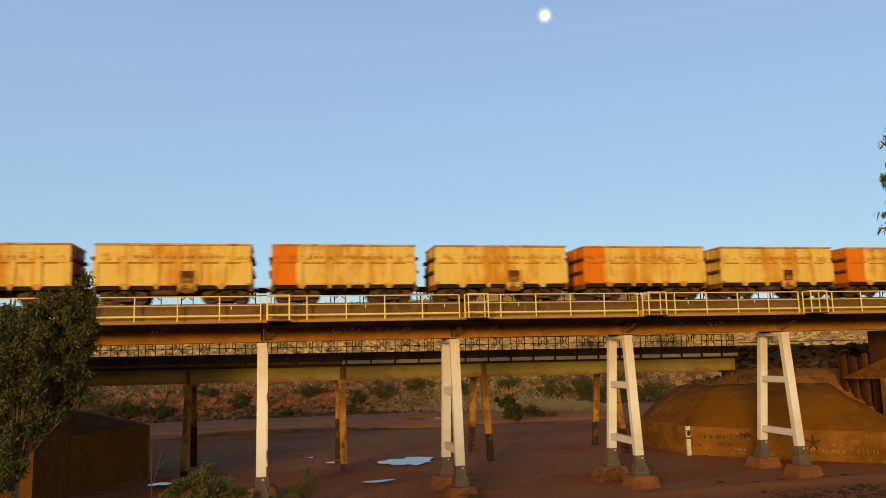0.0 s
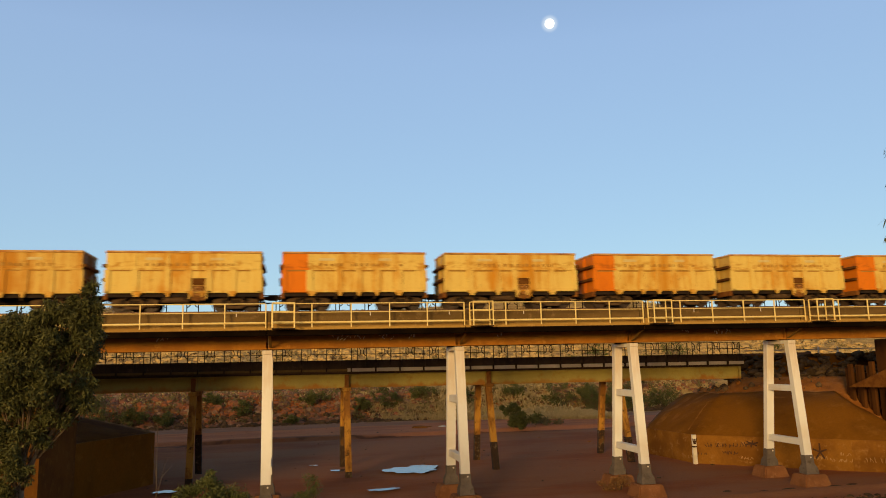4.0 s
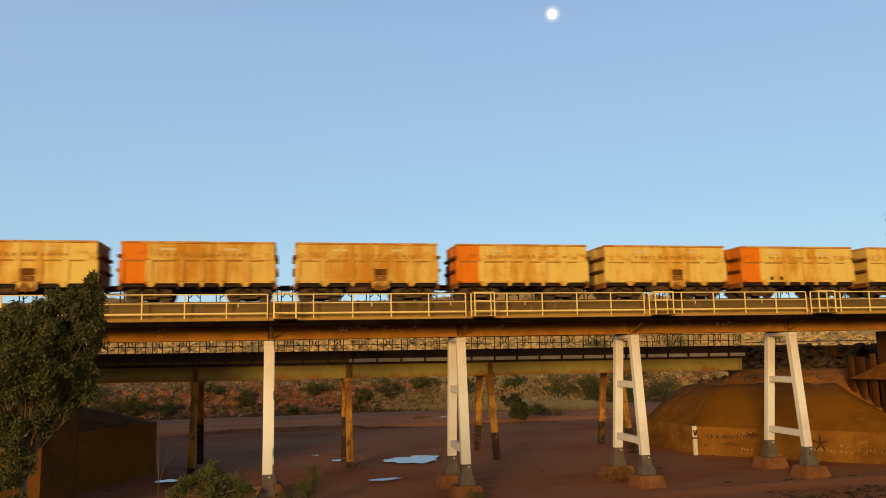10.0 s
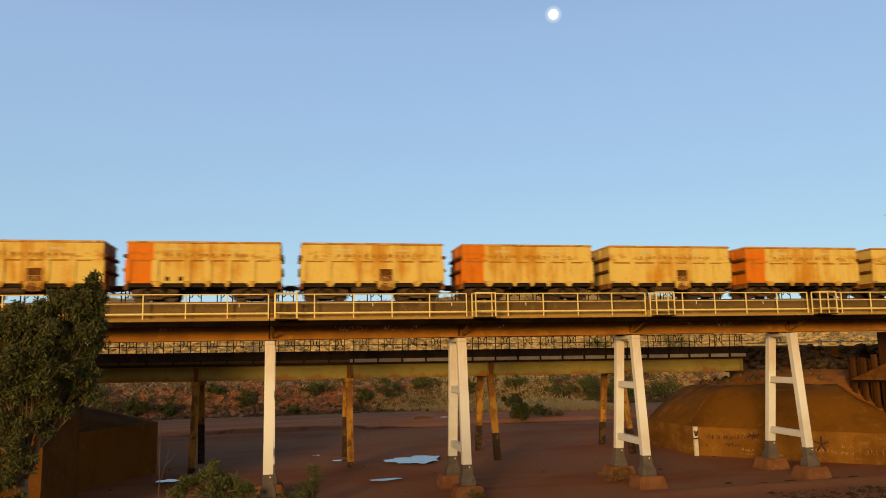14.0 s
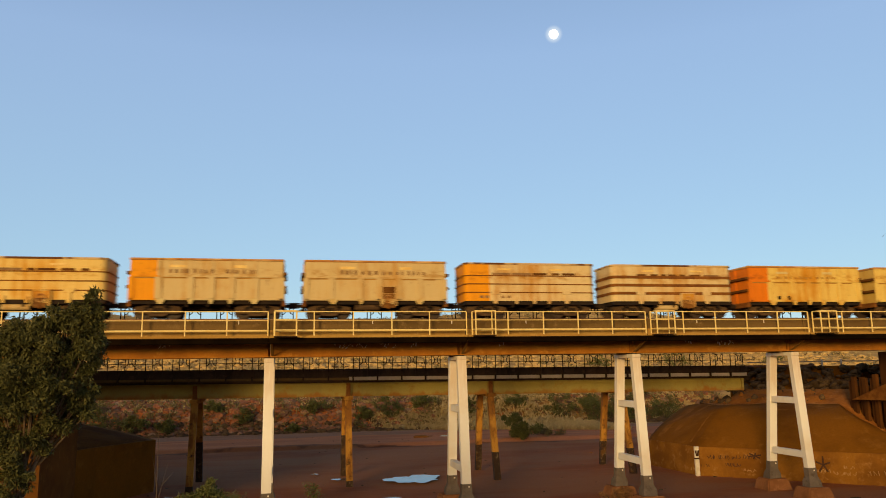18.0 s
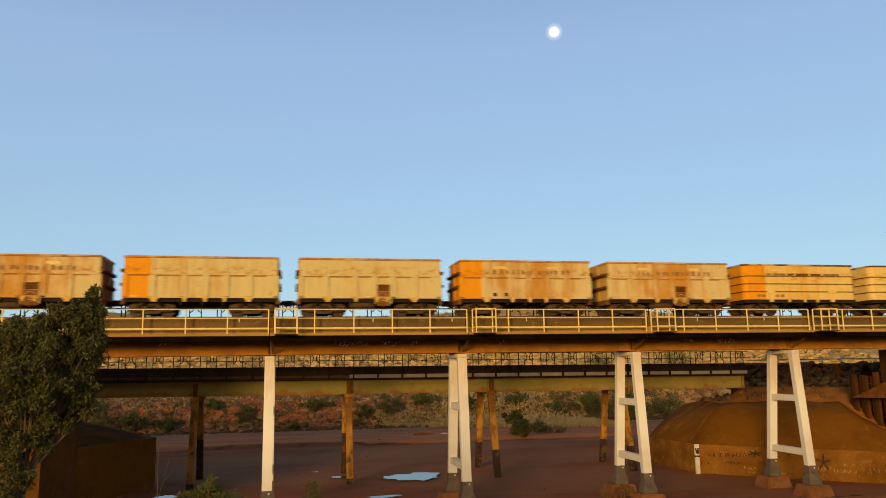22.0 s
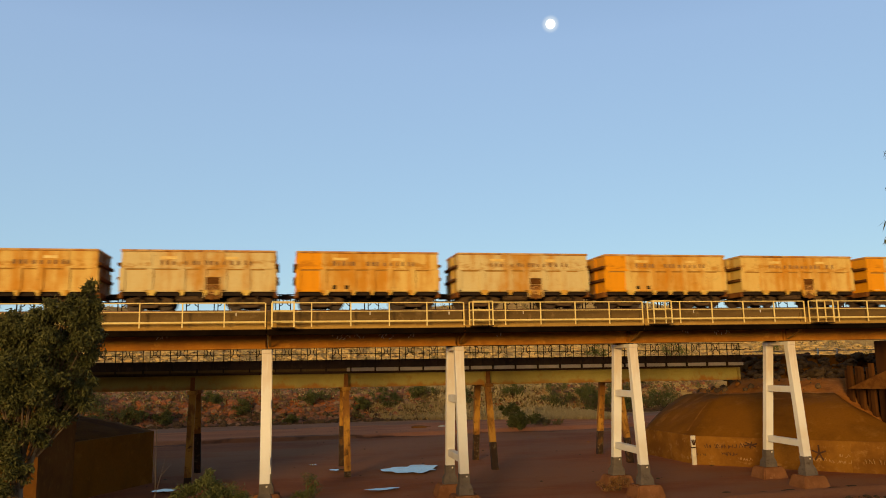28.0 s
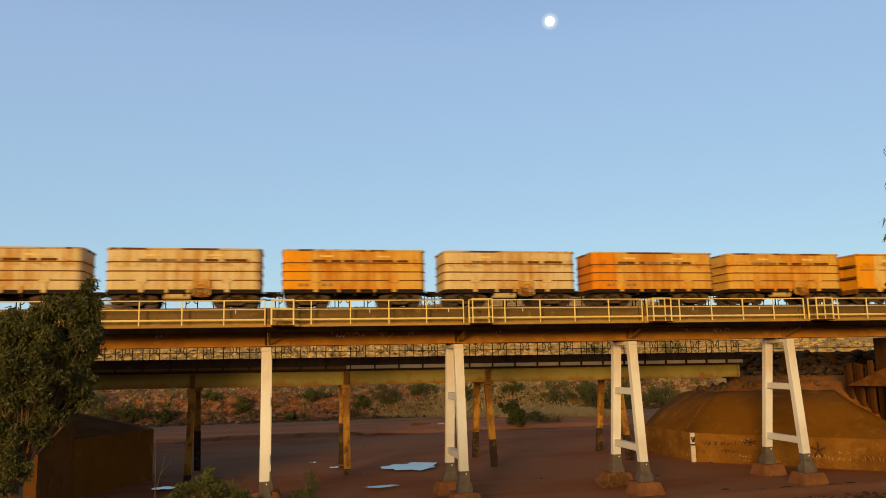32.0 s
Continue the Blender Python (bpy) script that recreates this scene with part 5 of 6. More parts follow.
def wheelset_mesh():
    bm = B()
    rod(bm, (0, -0.95, 0), (0, 0.95, 0), 0.08, 8)
    for s in (-1, 1):
        rod(bm, (0, s * 0.69, 0), (0, s * 0.82, 0), WHEEL_R, 24)
        rod(bm, (0, s * 0.66, 0), (0, s * 0.69, 0), WHEEL_R + 0.03, 24)
        rod(bm, (0, s * 0.82, 0), (0, s * 0.835, 0), 0.16, 10)
        for a in range(4):
            c, d = math.cos(a * math.pi / 2) * 0.28, math.sin(a * math.pi / 2) * 0.28
            box(bm, c - 0.05, c + 0.05, s * 0.825 - 0.012, s * 0.825 + 0.012, d - 0.05, d + 0.05)
    return mesh_of(bm, WHEEL, name="wheelset")


def side_frame_mesh():
    bm = B()
    prof = [(-1.3, 0.34), (-1.3, 0.68), (-0.8, 0.8), (-0.35, 0.9), (0.35, 0.9), (0.8, 0.8), (1.3, 0.68), (1.3, 0.34), (0.95, 0.28), (0.62, 0.34), (0.4, 0.16), (-0.4, 0.16), (-0.62, 0.34), (-0.95, 0.28)]
    lo = [bm.verts.new((x, -0.09, z)) for x, z in prof]
    hi = [bm.verts.new((x, 0.09, z)) for x, z in prof]
    k = len(prof)
    for i in range(k):
        bm.faces.new((lo[i], lo[(i + 1) % k], hi[(i + 1) % k], hi[i]))
    bm.faces.new(lo[::-1])
    bm.faces.new(hi)
    for x in (-0.89, 0.89):
        box(bm, x - 0.2, x + 0.2, -0.11, 0.11, 0.28, 0.62, 0.03)
        rod(bm, (x, -0.16, 0.47), (x, -0.08, 0.47), 0.13, 10)
    return mesh_of(bm, BOGIE, name="side_frame")


def spring_nest_mesh():
    bm = B()
    for x in (-0.2, 0.0, 0.2):
        rod(bm, (x, -0.1, 0.34), (x, -0.1, 0.66), 0.075, 8)
    # dark slanted blocks drawn in place of the open holes in the frame
    for x in (-0.62, 0.62):
        beam(bm, (x - 0.04, -0.1, 0.5), (x + 0.04, -0.1, 0.7), 0.3, 0.03)
    return mesh_of(bm, DARK, name="spring_nest")


WHEELSET_ME, SIDE_ME, SPRING_ME = wheelset_mesh(), side_frame_mesh(), spring_nest_mesh()
BOLSTER_ME = mesh_of(box(B(), -0.22, 0.22, -0.95, 0.95, 0.5, 0.84), DARK, name="bolster")
SILL_ME = mesh_of(box(B(), -H + 0.1, H - 0.1, -0.3, 0.3, 0.6, 0.838), DARK, name="centre_sill")
# deepened and near-black to draw the band of shadow under the sill
UNDER_ME = mesh_of(box(B(), -H + 0.05, H - 0.05, -1.5, 1.5, 0.84, FLOOR), DARK, name="underframe")
BEARER_ME = mesh_of(box(B(), -0.06, 0.06, -1.45, 1.45, 0.68, 0.836), DARK, name="cross_bearer")
COUPLER = B()
box(COUPLER, 0, 0.5, -0.09, 0.09, -0.1, 0.1)
box(COUPLER, 0.36, 0.66, -0.17, 0.17, -0.16, 0.16, 0.03)
COUPLER_ME = mesh_of(COUPLER, DARK, name="coupler")
HOSE_ME = mesh_of(rod(rod(B(), (0, 0, 0), (0.3, 0, -0.25), 0.03, 6), (0.3, 0, -0.25), (0.6, 0, -0.2), 0.03, 6), DARK, name="brake_hose")
TANK_ME = mesh_of(rod(B(), (-0.75, 0, 0), (0.75, 0, 0), 0.2, 14), GREY_CREAM, name="air_tank")
DARK_TANK_ME = mesh_of(rod(B(), (-0.75, 0, 0), (0.75, 0, 0), 0.2, 14), BOGIE, name="air_tank")


def bracket_mesh(w, material):
    bm = B()
    box(bm, -w, w, -0.135, 0.02, -0.1, 0.09, 0.015)
    box(bm, -w * 0.6, w * 0.6, -0.12, 0.02, -0.22, -0.1)
    return mesh_of(bm, material, name="bracket")


def plate(x0, x1, y, z0, z1, t=0.05):
    return box(B(), x0, x1, y - t / 2, y + t / 2, z0, z1)


def hand_wheel_mesh():
    bm = B()
    rings = []
    for i in range(16):
        a = i / 16 * 2 * math.pi
        rings.append([bm.verts.new(((0.24 + 0.025 * math.cos(c)) * math.cos(a), 0.025 * math.sin(c), (0.24 + 0.025 * math.cos(c)) * math.sin(a))) for c in (0, 1.57, 3.14, 4.71)])
    for i in range(16):
        p0, p1 = rings[i], rings[(i + 1) % 16]
        for j in range(4):
            bm.faces.new((p0[j], p1[j], p1[(j + 1) % 4], p0[(j + 1) % 4]))
    return mesh_of(bm, RIM, name="hand_wheel")


WHEEL_ME = hand_wheel_mesh()
SPOKE_ME = mesh_of(rod(B(), (-0.24, 0, 0), (0.24, 0, 0), 0.02, 5), RIM, name="spoke")


def brake_gear(w, x, material, top=1.95, panel=None):
    y = -HALF_W
    g = part("brake_box", box(B(), x - 0.46, x + 0.46, y - 0.06, y + 0.02, top - 0.42, top - 0.03), panel or BOX_DARK, w, "dark rusted brake gear box")
    part("lower_panel", box(B(), x - 0.4, x + 0.4, y - 0.03, y + 0.02, 0.62, top - 0.45), BOX_RUST, g)
    for s in (-1, 1):
        part("frame_post", box(B(), x + s * 0.48 - 0.035, x + s * 0.48 + 0.035, y - 0.12, y, 0.72, top), material, g)
    part("frame_head", box(B(), x - 0.515, x + 0.515, y - 0.12, y, top - 0.03, top + 0.03), material, g)
    hw = part("hand_wheel", WHEEL_ME, None, g)
    hw.location = (x, y - 0.14, 1.16)
    for a in (0, math.pi / 2):
        sp = part("spoke", SPOKE_ME, None, g)
        sp.location, sp.rotation_euler[1] = (x, y - 0.14, 1.16), a
    part("pipe", rod(B(), (x, y - 0.05, 0.55), (x, y - 0.05, 0.8), 0.06, 8), RUST, g)


def running_gear(w):
    part("underframe", UNDER_ME, None, w)
    part("centre_sill", SILL_ME, None, w)
    for x in (-3.3, -2.4, -1.2, 0.0, 1.2, 2.4, 3.3):
        part("cross_bearer", BEARER_ME, None, w).location.x = x
    for s in (-1, 1):
        c = part("coupler", COUPLER_ME, None, w)
        c.location, c.rotation_euler[2] = (s * (H - 0.02), 0, 0.86), 0 if s > 0 else math.pi
        h = part("brake_hose", HOSE_ME, None, w)
        h.location, h.rotation_euler[2] = (s * (H - 0.02), s * 0.25, 0.78), 0 if s > 0 else math.pi
        bogie = thing("bogie", "", "")
        bogie.parent, bogie.location = w, (s * 2.86, 0, 0)
        part("bolster", BOLSTER_ME, None, bogie)
        for y in (-1.0, 1.0):
            f = part("side_frame", SIDE_ME, None, bogie)
            f.location, f.rotation_euler[2] = (0, y, 0), 0 if y < 0 else math.pi
            sn = part("spring_nest", SPRING_ME, None, bogie)
            sn.location, sn.rotation_euler[2] = (0, y, 0), 0 if y < 0 else math.pi
        for x in (-0.89, 0.89):
            ws = part("wheelset", WHEELSET_ME, None, bogie)
            ws.location = (x, 0, WHEEL_R)


def end_wall_parts(w, s, paint, rounded):
    x = s * (H - 0.03)
    e = part("end_wall", box(B(), x - 0.03, x + 0.03, -HALF_W + (0.3 if rounded else 0.03), HALF_W - (0.3 if rounded else 0.03), FLOOR - 0.05, RIM_Z - 0.12), paint, w)
    part("end_sill", box(B(), min(x - s * 0.05, x + s * 0.16), max(x - s * 0.05, x + s * 0.16), -HALF_W + 0.12, HALF_W - 0.12, FLOOR - 0.38, FLOOR - 0.04, 0.02), RIM if rounded else RUST, w, "rusty end sill")
    for z in ((1.75, 2.35, 2.95) if rounded else (1.85, 2.68)):
        y1 = HALF_W - 0.1 if rounded else HALF_W + 0.02
        part("end_rib", box(B(), min(x, x + s * 0.24), max(x, x + s * 0.24), -y1, y1, z - 0.09, z + 0.09, 0.03), DARK_RIB if not rounded else paint, w)
    if not rounded:
        part("end_post", box(B(), min(x, x + s * 0.1), max(x, x + s * 0.1), -0.12, 0.12, FLOOR, RIM_Z - 0.1), paint, w)
    return e


def lettering(w, x0, x1, z, seed, height=0.17, material=None):
    """Faded lettering too blurred to read, as plain bars of its size."""
    rng = random.Random(seed)
    x = x0
    while x < x1:
        wd = rng.uniform(0.1, 0.2)
        if rng.random() > 0.12:
            part("lettering_bar", box(B(), x, x + wd, -HALF_W - 0.036, -HALF_W - 0.029, z, z + height * rng.uniform(0.75, 1.1)), material or MARK, w)
        x += wd + rng.uniform(0.09, 0.3)


def wagon_flat(name, label, paint, end_paint, boxed, letters, marks, seed):
    """Ore car with plain upper sides, recessed lower panels and two ribs across its ends."""
    w = thing("ore_wagon", label, "ore wagon", "wagons of the ore train")
    split = -H + 1.58
    rng = random.Random(seed)
    for s in (-1, 1):
        y = s * (HALF_W - 0.03)
        if end_paint is not paint:
            part("side_wall", plate(split, H, y, FLOOR, RIM_Z - 0.1), paint, w)
            part("end_panel", plate(-H, split, y, FLOOR, RIM_Z - 0.1), end_paint, w, "bright orange end panel")
        else:
            part("side_wall", plate(-H, H, y, FLOOR, RIM_Z - 0.1), paint, w)
        yo = s * HALF_W
        y0, y1 = min(yo - s * 0.005, yo + s * 0.065), max(yo - s * 0.005, yo + s * 0.065)
        posts = [-H + 0.08, -2.78, -1.0, 0.2, 1.35, 2.72, H - 0.08]
        for x in posts:
            wd = 0.16 if abs(x) > 4 else 0.2
            part("side_post", box(B(), x - wd, x + wd, y0, y1, FLOOR, 2.42, 0.012), end_paint if x < split - 0.2 and end_paint is not paint else paint, w)
            if -3.5 < x < 4:
                part("upper_post", box(B(), x - 0.1, x + 0.1, min(yo - s * 0.005, yo + s * 0.035), max(yo - s * 0.005, yo + s * 0.035), 2.54, RIM_Z - 0.12, 0.008), end_paint if x < split and end_paint is not paint else paint, w)
        part("side_rail", box(B(), split if end_paint is not paint else -H, H, y0, y1, 2.42, 2.54, 0.012), paint, w)
        part("side_sill", box(B(), split if end_paint is not paint else -H, H, y0, y1, FLOOR - 0.02, FLOOR + 0.1, 0.012), paint, w)
        if end_paint is not paint:
            part("side_rail", box(B(), -H, split, y0, y1, 2.42, 2.54, 0.012), end_paint, w)
            part("side_sill", box(B(), -H, split, y0, y1, FLOOR - 0.02, FLOOR + 0.1, 0.012), end_paint, w)
        for x in (-2.65, -0.95, 0.35, 0.98, 2.68) if boxed else (-2.65, -0.95, 0.2, 1.3, 2.68):
            b_ = part("bracket", bracket_mesh(0.24 if abs(x) > 2 else 0.13, CREAM if paint is not GREY_CREAM else PALE), None, w)
            b_.location, b_.rotation_euler[2] = (x, yo, FLOOR - 0.02), 0 if s < 0 else math.pi
        part("top_chord", box(B(), -H - 0.04, H + 0.04, yo - 0.07, yo + 0.07, RIM_Z - 0.12, RIM_Z, 0.02), RIM, w)
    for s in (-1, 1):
        # only the ends turned from the sun get the shade-darkened paint
        end_wall_parts(w, s, SHADED_END_GRIME if s > 0 else end_paint if end_paint is not paint else CREAM_DARK, False)
        part("end_chord", box(B(), s * H - 0.06, s * H + 0.06, -HALF_W, HALF_W, RIM_Z - 0.14, RIM_Z - 0.01, 0.02), RIM, w)
    part("floor", box(B(), -H + 0.05, H - 0.05, -HALF_W + 0.06, HALF_W - 0.06, FLOOR, FLOOR + 0.06), RUST, w)
    for x in (-1.75, 1.75):
        part("reflector", box(B(), x - 0.45, x + 0.45, -HALF_W - 0.012, -HALF_W, 3.0, 3.16, 0.004), SIGNAL if letters > 1 else PALE, w, "pale reflective strip")
    if not letters:
        for x in (-3.75, -0.1, 3.85):
            part("reflector", box(B(), x - 0.2, x + 0.2, -HALF_W - 0.078, -HALF_W - 0.064, 1.13, 1.2, 0.003), SIGNAL, w, "small pale reflective strip")
    if letters:
        lettering(w, -2.2, 2.9, 2.66, seed, 0.26 if letters > 1 else 0.18, MARK if letters > 1 else FAINT)
    # strips along the panel seams paint the shadow line of each recess
    edges = [-H + 0.24, -2.58, -0.8, 0.4, 1.55, 2.92, H - 0.24]
    for a, c in zip(edges, edges[1:]):
        c -= 0.4
        bm = B()
        box(bm, a, c, -HALF_W - 0.012, -HALF_W - 0.003, 2.345, 2.42)
        if rng.random() > 0.4:
            box(bm, a, a + 0.035, -HALF_W - 0.012, -HALF_W - 0.003, rng.uniform(1.5, 2.1), 2.345)
        part("panel_seam", bm, FAINT, w)
    if marks:
        for x in (-2.1, -1.35):
            part("marking", box(B(), x - 0.11, x + 0.11, -HALF_W - 0.018, -HALF_W - 0.0, 1.22, 1.45), DARK, w)
    if boxed:
        brake_gear(w, 0.75, paint)
        t = part("air_tank", DARK_TANK_ME, None, w)
        t.location = (-0.55, -1.22, 0.7)
    running_gear(w)
    return w


def round_ring(inset, r=0.42):
    x, y = H + 0.07 - inset, HALF_W - inset
    pts = []
    for cx, cy, a0 in ((x - r, -y + r, -90), (x - r, y - r, 0), (-x + r, y - r, 90), (-x + r, -y + r, 180)):
        for i in range(6):
            a = radians(a0 + 18 * i)
            pts.append((cx + r * math.cos(a), cy + r * math.sin(a)))
    return pts


def shell(inset, z0, z1, keep):
    bm = B()
    out, inn = round_ring(inset), round_ring(inset + 0.05)
    k = len(out)
    for i in range(k):
        j = (i + 1) % k
        mx = (out[i][0] + out[j][0]) / 2
        if abs(out[i][0] - out[j][0]) > 3:
            segs = [(out[i], out[j], inn[i], inn[j])]
            cut = -H + 1.6
            if keep:
                a, c = (i, j) if out[i][0] < out[j][0] else (j, i)
                lerp = lambda p, q_: (cut, p[1])
                segs = [(out[a], lerp(out[a], 0), inn[a], lerp(inn[a], 0))] if keep < 0 else [(lerp(out[c], 0), out[c], lerp(inn[c], 0), inn[c])]
        elif keep and (mx < 0) != (keep < 0):
            continue
        else:
            segs = [(out[i], out[j], inn[i], inn[j])]
        for p, q_, u, v_ in segs:
            vs = [bm.verts.new((*c, z)) for z in (z0, z1) for c in (p, q_, v_, u)]
            for f in ((0, 1, 5, 4), (1, 2, 6, 5), (2, 3, 7, 6), (3, 0, 4, 7), (0, 3, 2, 1), (4, 5, 6, 7)):
                bm.faces.new([vs[t] for t in f])
    bmesh.ops.remove_doubles(bm, verts=bm.verts[:], dist=0.0005)
    return bm


def wagon_round(name, label, paint, end_paint, boxed, marks, seed, band=None):
    """Ore car with rounded corners and horizontal ribs."""
    w = thing("ore_wagon", label, "ore wagon", "wagons of the ore train")
    levels = (FLOOR, 1.62, 2.16, 2.7, RIM_Z - 0.1)
    for i, (z0, z1) in enumerate(zip(levels, levels[1:])):
        p = paint
        if end_paint is paint:
            part("side_strake", shell(0.05, z0, z1, 0), p, w)
        else:
            part("side_strake", shell(0.05, z0, z1, 1), p, w)
            part("end_strake", shell(0.05, z0, z1, -1), end_paint, w, "bright orange end panel")
        if i:
            part("rib", shell(0.0, z0 - (0.1 if band else 0.03), z0 + (0.08 if band else 0.03), 0), band or RUST, w)
    part("top_rim", shell(0.0, RIM_Z - 0.13, RIM_Z - 0.02, 0), ROUND_RIM, w)
    part("floor", box(B(), -H + 0.15, H - 0.15, -HALF_W + 0.15, HALF_W - 0.15, FLOOR, FLOOR + 0.06), RUST, w)
    for x in (-2.4, 2.4):
        part("strap", box(B(), x - 0.3, x + 0.3, -HALF_W - 0.03, -HALF_W + 0.06, 1.5, 1.75, 0.01), paint, w)
        part("strap", box(B(), x - 0.13, x + 0.13, -HALF_W - 0.04, -HALF_W + 0.06, 0.9, 1.5, 0.01), paint, w)
    for x in (-1.0, 0.2, 1.2):
        part("bracket", box(B(), x - 0.08, x + 0.08, -HALF_W - 0.04, -HALF_W + 0.06, 0.88, 1.3, 0.01), paint, w)
    for x in (-1.75, 1.75):
        part("reflector", box(B(), x - 0.42, x + 0.42, -HALF_W + 0.02, -HALF_W + 0.058, 3.05, 3.17, 0.004), SIGNAL, w, "yellow reflective strip")
    rng = random.Random(seed)
    x = -2.6
    while x < 3.0:
        wd = rng.uniform(0.3, 1.3)
        part("stencil_bar", box(B(), x, x + wd, -HALF_W + 0.03, -HALF_W + 0.044, 2.75, 2.89), DARK_RIB if rng.random() > 0.3 else MARK, w)
        x += wd + rng.uniform(0.08, 0.35)
    if marks:
        for x in (-3.3, -2.95, -1.9, -1.5):
            part("marking", box(B(), x - 0.12, x + 0.12, -HALF_W + 0.03, -HALF_W + 0.046, 1.25, 1.42), MARK, w)
    if boxed:
        brake_gear(w, 0.95, paint, 1.6, CREAM_DARK)
        t = part("air_tank", TANK_ME, None, w)
        t.location = (-0.45, -1.22, 0.7)
    running_gear(w)
    return w


FLAT_CREAM = "rust-streaked cream steel ore wagon"
LOOKS = {
    "cream_orange": lambda: wagon_flat("", FLAT_CREAM + " with an orange end", CREAM, ORANGE, False, 1, False, 11),
    "cream_orange_marked": lambda: wagon_flat("", FLAT_CREAM + " with an orange end and black marks", CREAM, ORANGE, False, 1, True, 12),
    "cream_box": lambda: wagon_flat("", FLAT_CREAM + " with a brake gear box", CREAM, CREAM, True, 1, False, 13),
    "rusty_orange": lambda: wagon_flat("", "heavily rusted cream ore wagon with an orange end", CREAM_DARK, ORANGE, False, 1, False, 14),
    "rusty_box": lambda: wagon_flat("", "heavily rusted cream ore wagon with a brake gear box", CREAM_DARK, CREAM_DARK, True, 1, False, 15),
    "grey_yellow": lambda: wagon_flat("", "dusty grey ore wagon with a yellow-orange end", GREY_CREAM, YELLOW, False, 2, False, 16),
    "grey_box": lambda: wagon_flat("", "dusty grey ore wagon with a brake gear box", GREY_CREAM, GREY_CREAM, True, 2, False, 17),
    "pale_orange": lambda: wagon_flat("", "pale clean cream ore wagon with an orange end", PALE, YELLOW, False, 0, False, 18),
    "pale_box": lambda: wagon_flat("", "pale clean cream ore wagon with a brake gear box", PALE, PALE, True, 0, False, 19),
    "lettered_yellow": lambda: wagon_flat("", "rust-stained lettered ore wagon with a yellow-orange end", LETTERED, YELLOW, False, 2, True, 20),
    "lettered_box": lambda: wagon_flat("", "rust-stained lettered pale ore wagon with a brake gear box", LETTERED, LETTERED, True, 2, False, 21),
    "round_yellow": lambda: wagon_round("", "round-cornered ribbed ore wagon with a yellow-orange end", ROUND_PALE, YELLOW, False, True, 22),
    "round_orange": lambda: wagon_round("", "round-cornered rusty ribbed ore wagon with an orange end", AMBER, DEEP_ORANGE, False, True, 23),
    "round_amber": lambda: wagon_round("", "round-cornered amber ribbed ore wagon with a yellow-orange end", AMBER, YELLOW, False, True, 29),
    "round_box": lambda: wagon_round("", "round-cornered ribbed cream ore wagon with a brake gear box", ROUND_CREAM, ROUND_CREAM, True, False, 24),
    "round_banded": lambda: wagon_round("", "round-cornered ore wagon with dark rusted bands", ROUND_PALE, ROUND_PALE, True, False, 25, RUST),
    "round_golden": lambda: wagon_round("", "round-cornered golden cream ribbed ore wagon with a yellow-orange end", ROUND_CREAM, YELLOW, False, True, 31),
    "round_amber_box": lambda: wagon_round("", "round-cornered amber ribbed ore wagon with a brake gear box", AMBER, AMBER, True, False, 30),
    "round_pale_box": lambda: wagon_round("", "round-cornered washed-out cream ore wagon with a brake gear box", ROUND_PALE, ROUND_PALE, True, False, 26),
    "golden_yellow": lambda: wagon_flat("", "golden-stained lettered ore wagon with a yellow-orange end", GOLDEN, YELLOW, False, 2, True, 27),
    "golden_box": lambda: wagon_flat("", "golden-stained lettered ore wagon with a brake gear box", GOLDEN, GOLDEN, True, 2, False, 28),
}
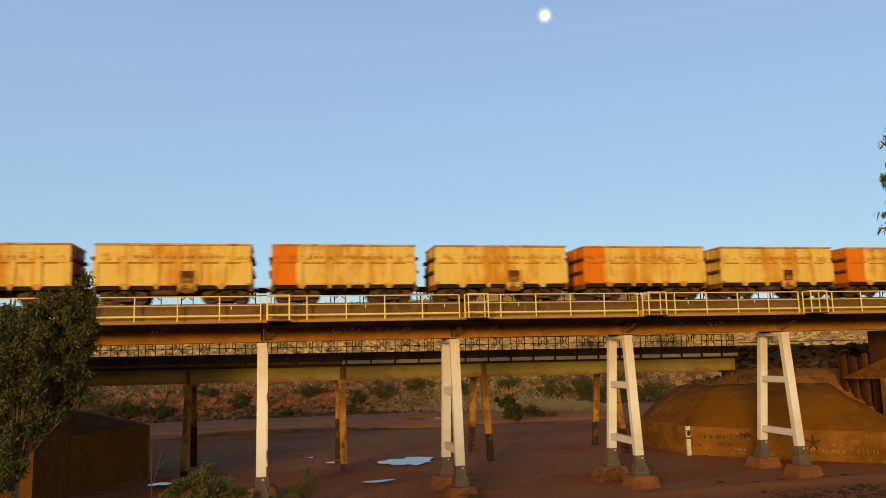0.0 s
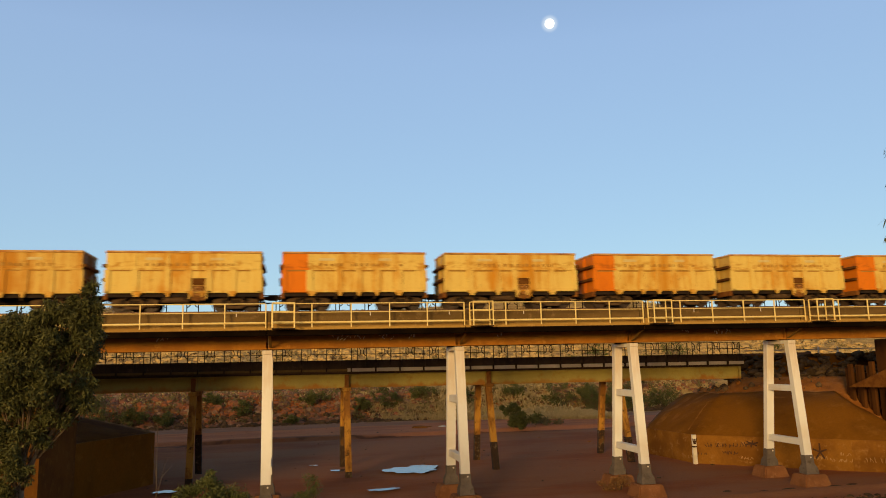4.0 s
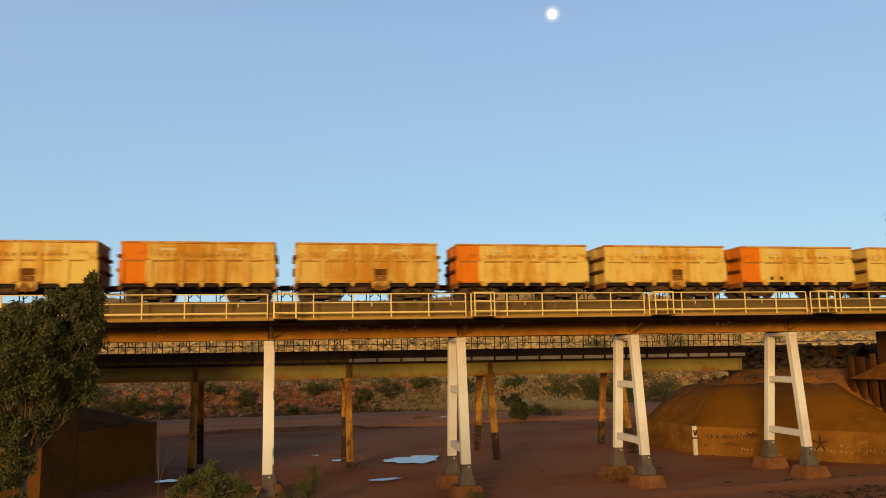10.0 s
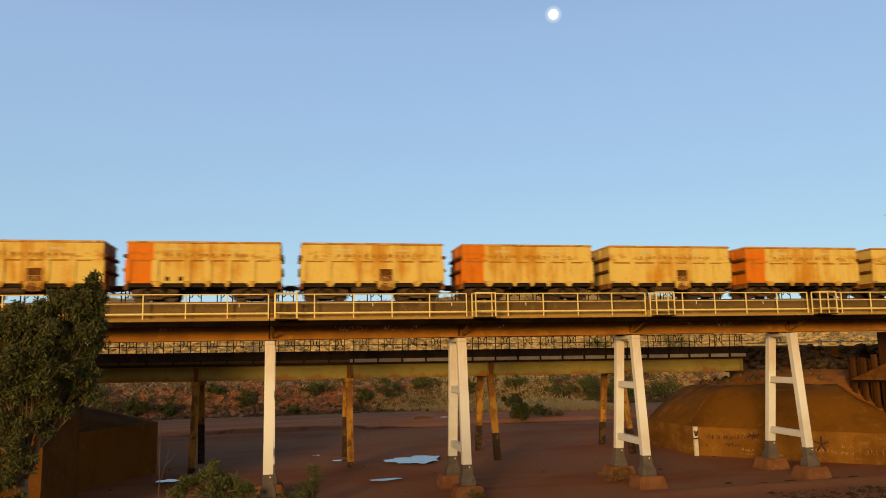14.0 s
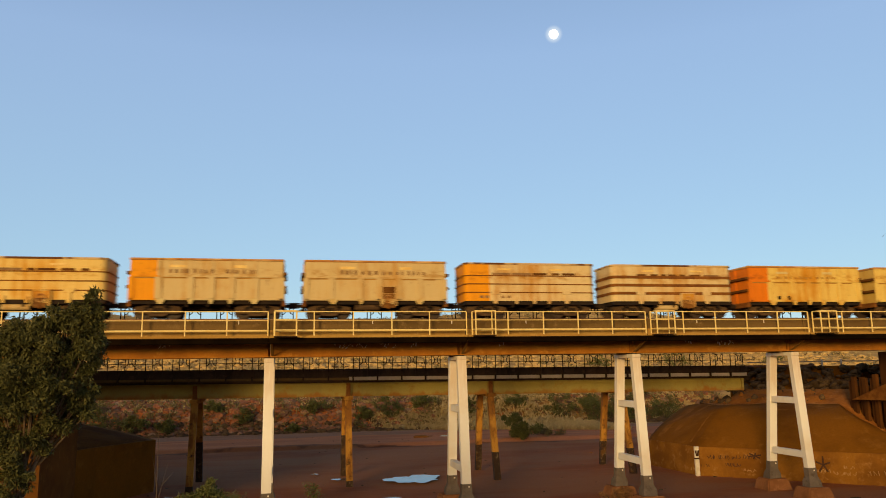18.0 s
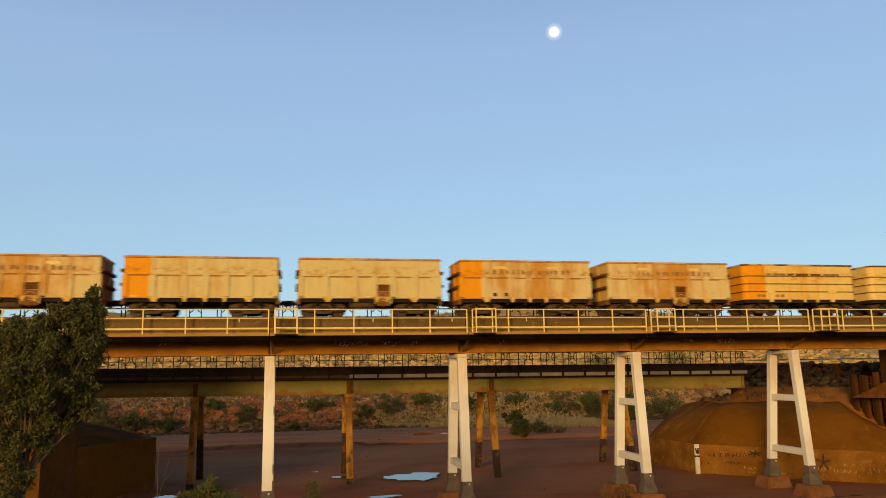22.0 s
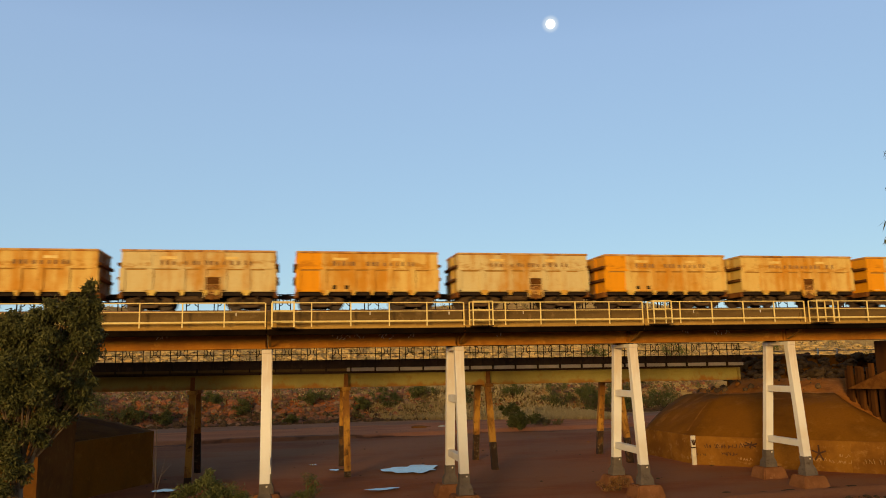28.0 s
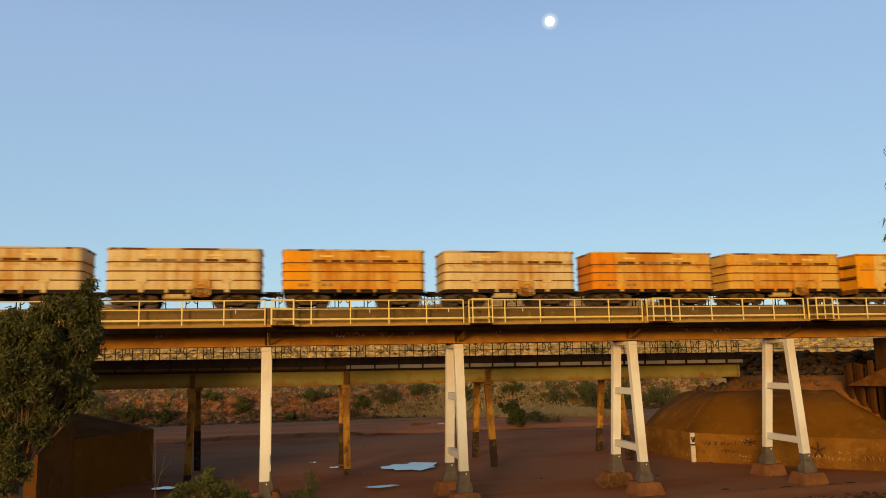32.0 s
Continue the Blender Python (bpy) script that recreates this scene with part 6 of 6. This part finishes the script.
ORDER = {24: "cream_orange_marked", 25: "round_banded", 26: "round_yellow", 27: "grey_box", 28: "grey_yellow", 29: "round_box", 30: "round_golden",
         31: "lettered_box", 32: "lettered_yellow", 33: "pale_box", 34: "pale_orange", 35: "lettered_box", 36: "lettered_yellow", 37: "pale_box", 38: "pale_orange",
         39: "golden_box", 40: "golden_yellow", 41: "lettered_box", 42: "golden_yellow", 43: "lettered_box", 44: "golden_yellow",
         45: "round_amber_box", 46: "round_orange", 47: "round_pale_box", 48: "round_amber", 49: "round_pale_box", 50: "round_yellow", 51: "round_pale_box", 52: "round_yellow"}
RUSTY = {8, 15, 16}
MARKED = {10, 12, 22, 24}
HEAD_X = 8.06 - LEN / 2  # centre of wagon 0 at the start
WAGONS = []
made = {}
for k in range(-4, 53):
    look_name = ORDER.get(k)
    if not look_name:
        if k % 2 == 0:
            look_name = "cream_orange_marked" if k in MARKED else "rusty_orange" if k in RUSTY else "cream_orange"
        else:
            look_name = "rusty_box" if k in RUSTY else "cream_box"
    if look_name in made:
        w = copy_thing(made[look_name], pose(0, 0, 0))
    else:
        w = made[look_name] = LOOKS[look_name]()
    tone = random.Random(1000 + k)
    seed_colour = (tone.random(), tone.random(), tone.random(), 1.0)
    for piece in (w, *w.children_recursive):
        piece.color = seed_colour
    WAGONS.append((k, w))

# ---- the moon ----
bm = B()
bmesh.ops.create_uvsphere(bm, u_segments=32, v_segments=16, radius=18.5)
moon = part("moon", bm, MOON, smooth=True)
moon.location = MOON_AT
tagged(moon, "bright pale full moon in the evening sky", "moon", kind="structure")


# ---- what moves ----
def motions():
    end = 32.0
    for k, w in WAGONS:
        walk(w, [(t, pose(HEAD_X - PITCH * k + run, TRACK_Y, RAIL_Z)) for t, run in RUN])
        # the wheels turn while the wagon crosses the view
        t_in, t_out = (-26.0 - HEAD_X + PITCH * k) / 15.06, (48.0 - HEAD_X + PITCH * k) / 15.0
        first, last = max(0, math.floor(t_in * FPS)), min(frame(end) - 1, math.ceil(t_out * FPS))
        turns = [(0.0, 0.0)] + [(i / FPS, (i - first) / FPS * 15.03 / WHEEL_R) for i in range(first, last + 1) if 0 < i < end * FPS]
        turns.append((end, turns[-1][1]))
        for bogie in w.children:
            if not bogie.name.startswith("bogie"):
                continue
            for ws in bogie.children:
                if ws.name.startswith("wheelset"):
                    x = ws.location.x
                    walk(ws, [(t, Matrix.Translation((x, 0, WHEEL_R)) @ Matrix.Rotation(a, 4, "Y")) for t, a in turns])


motions()
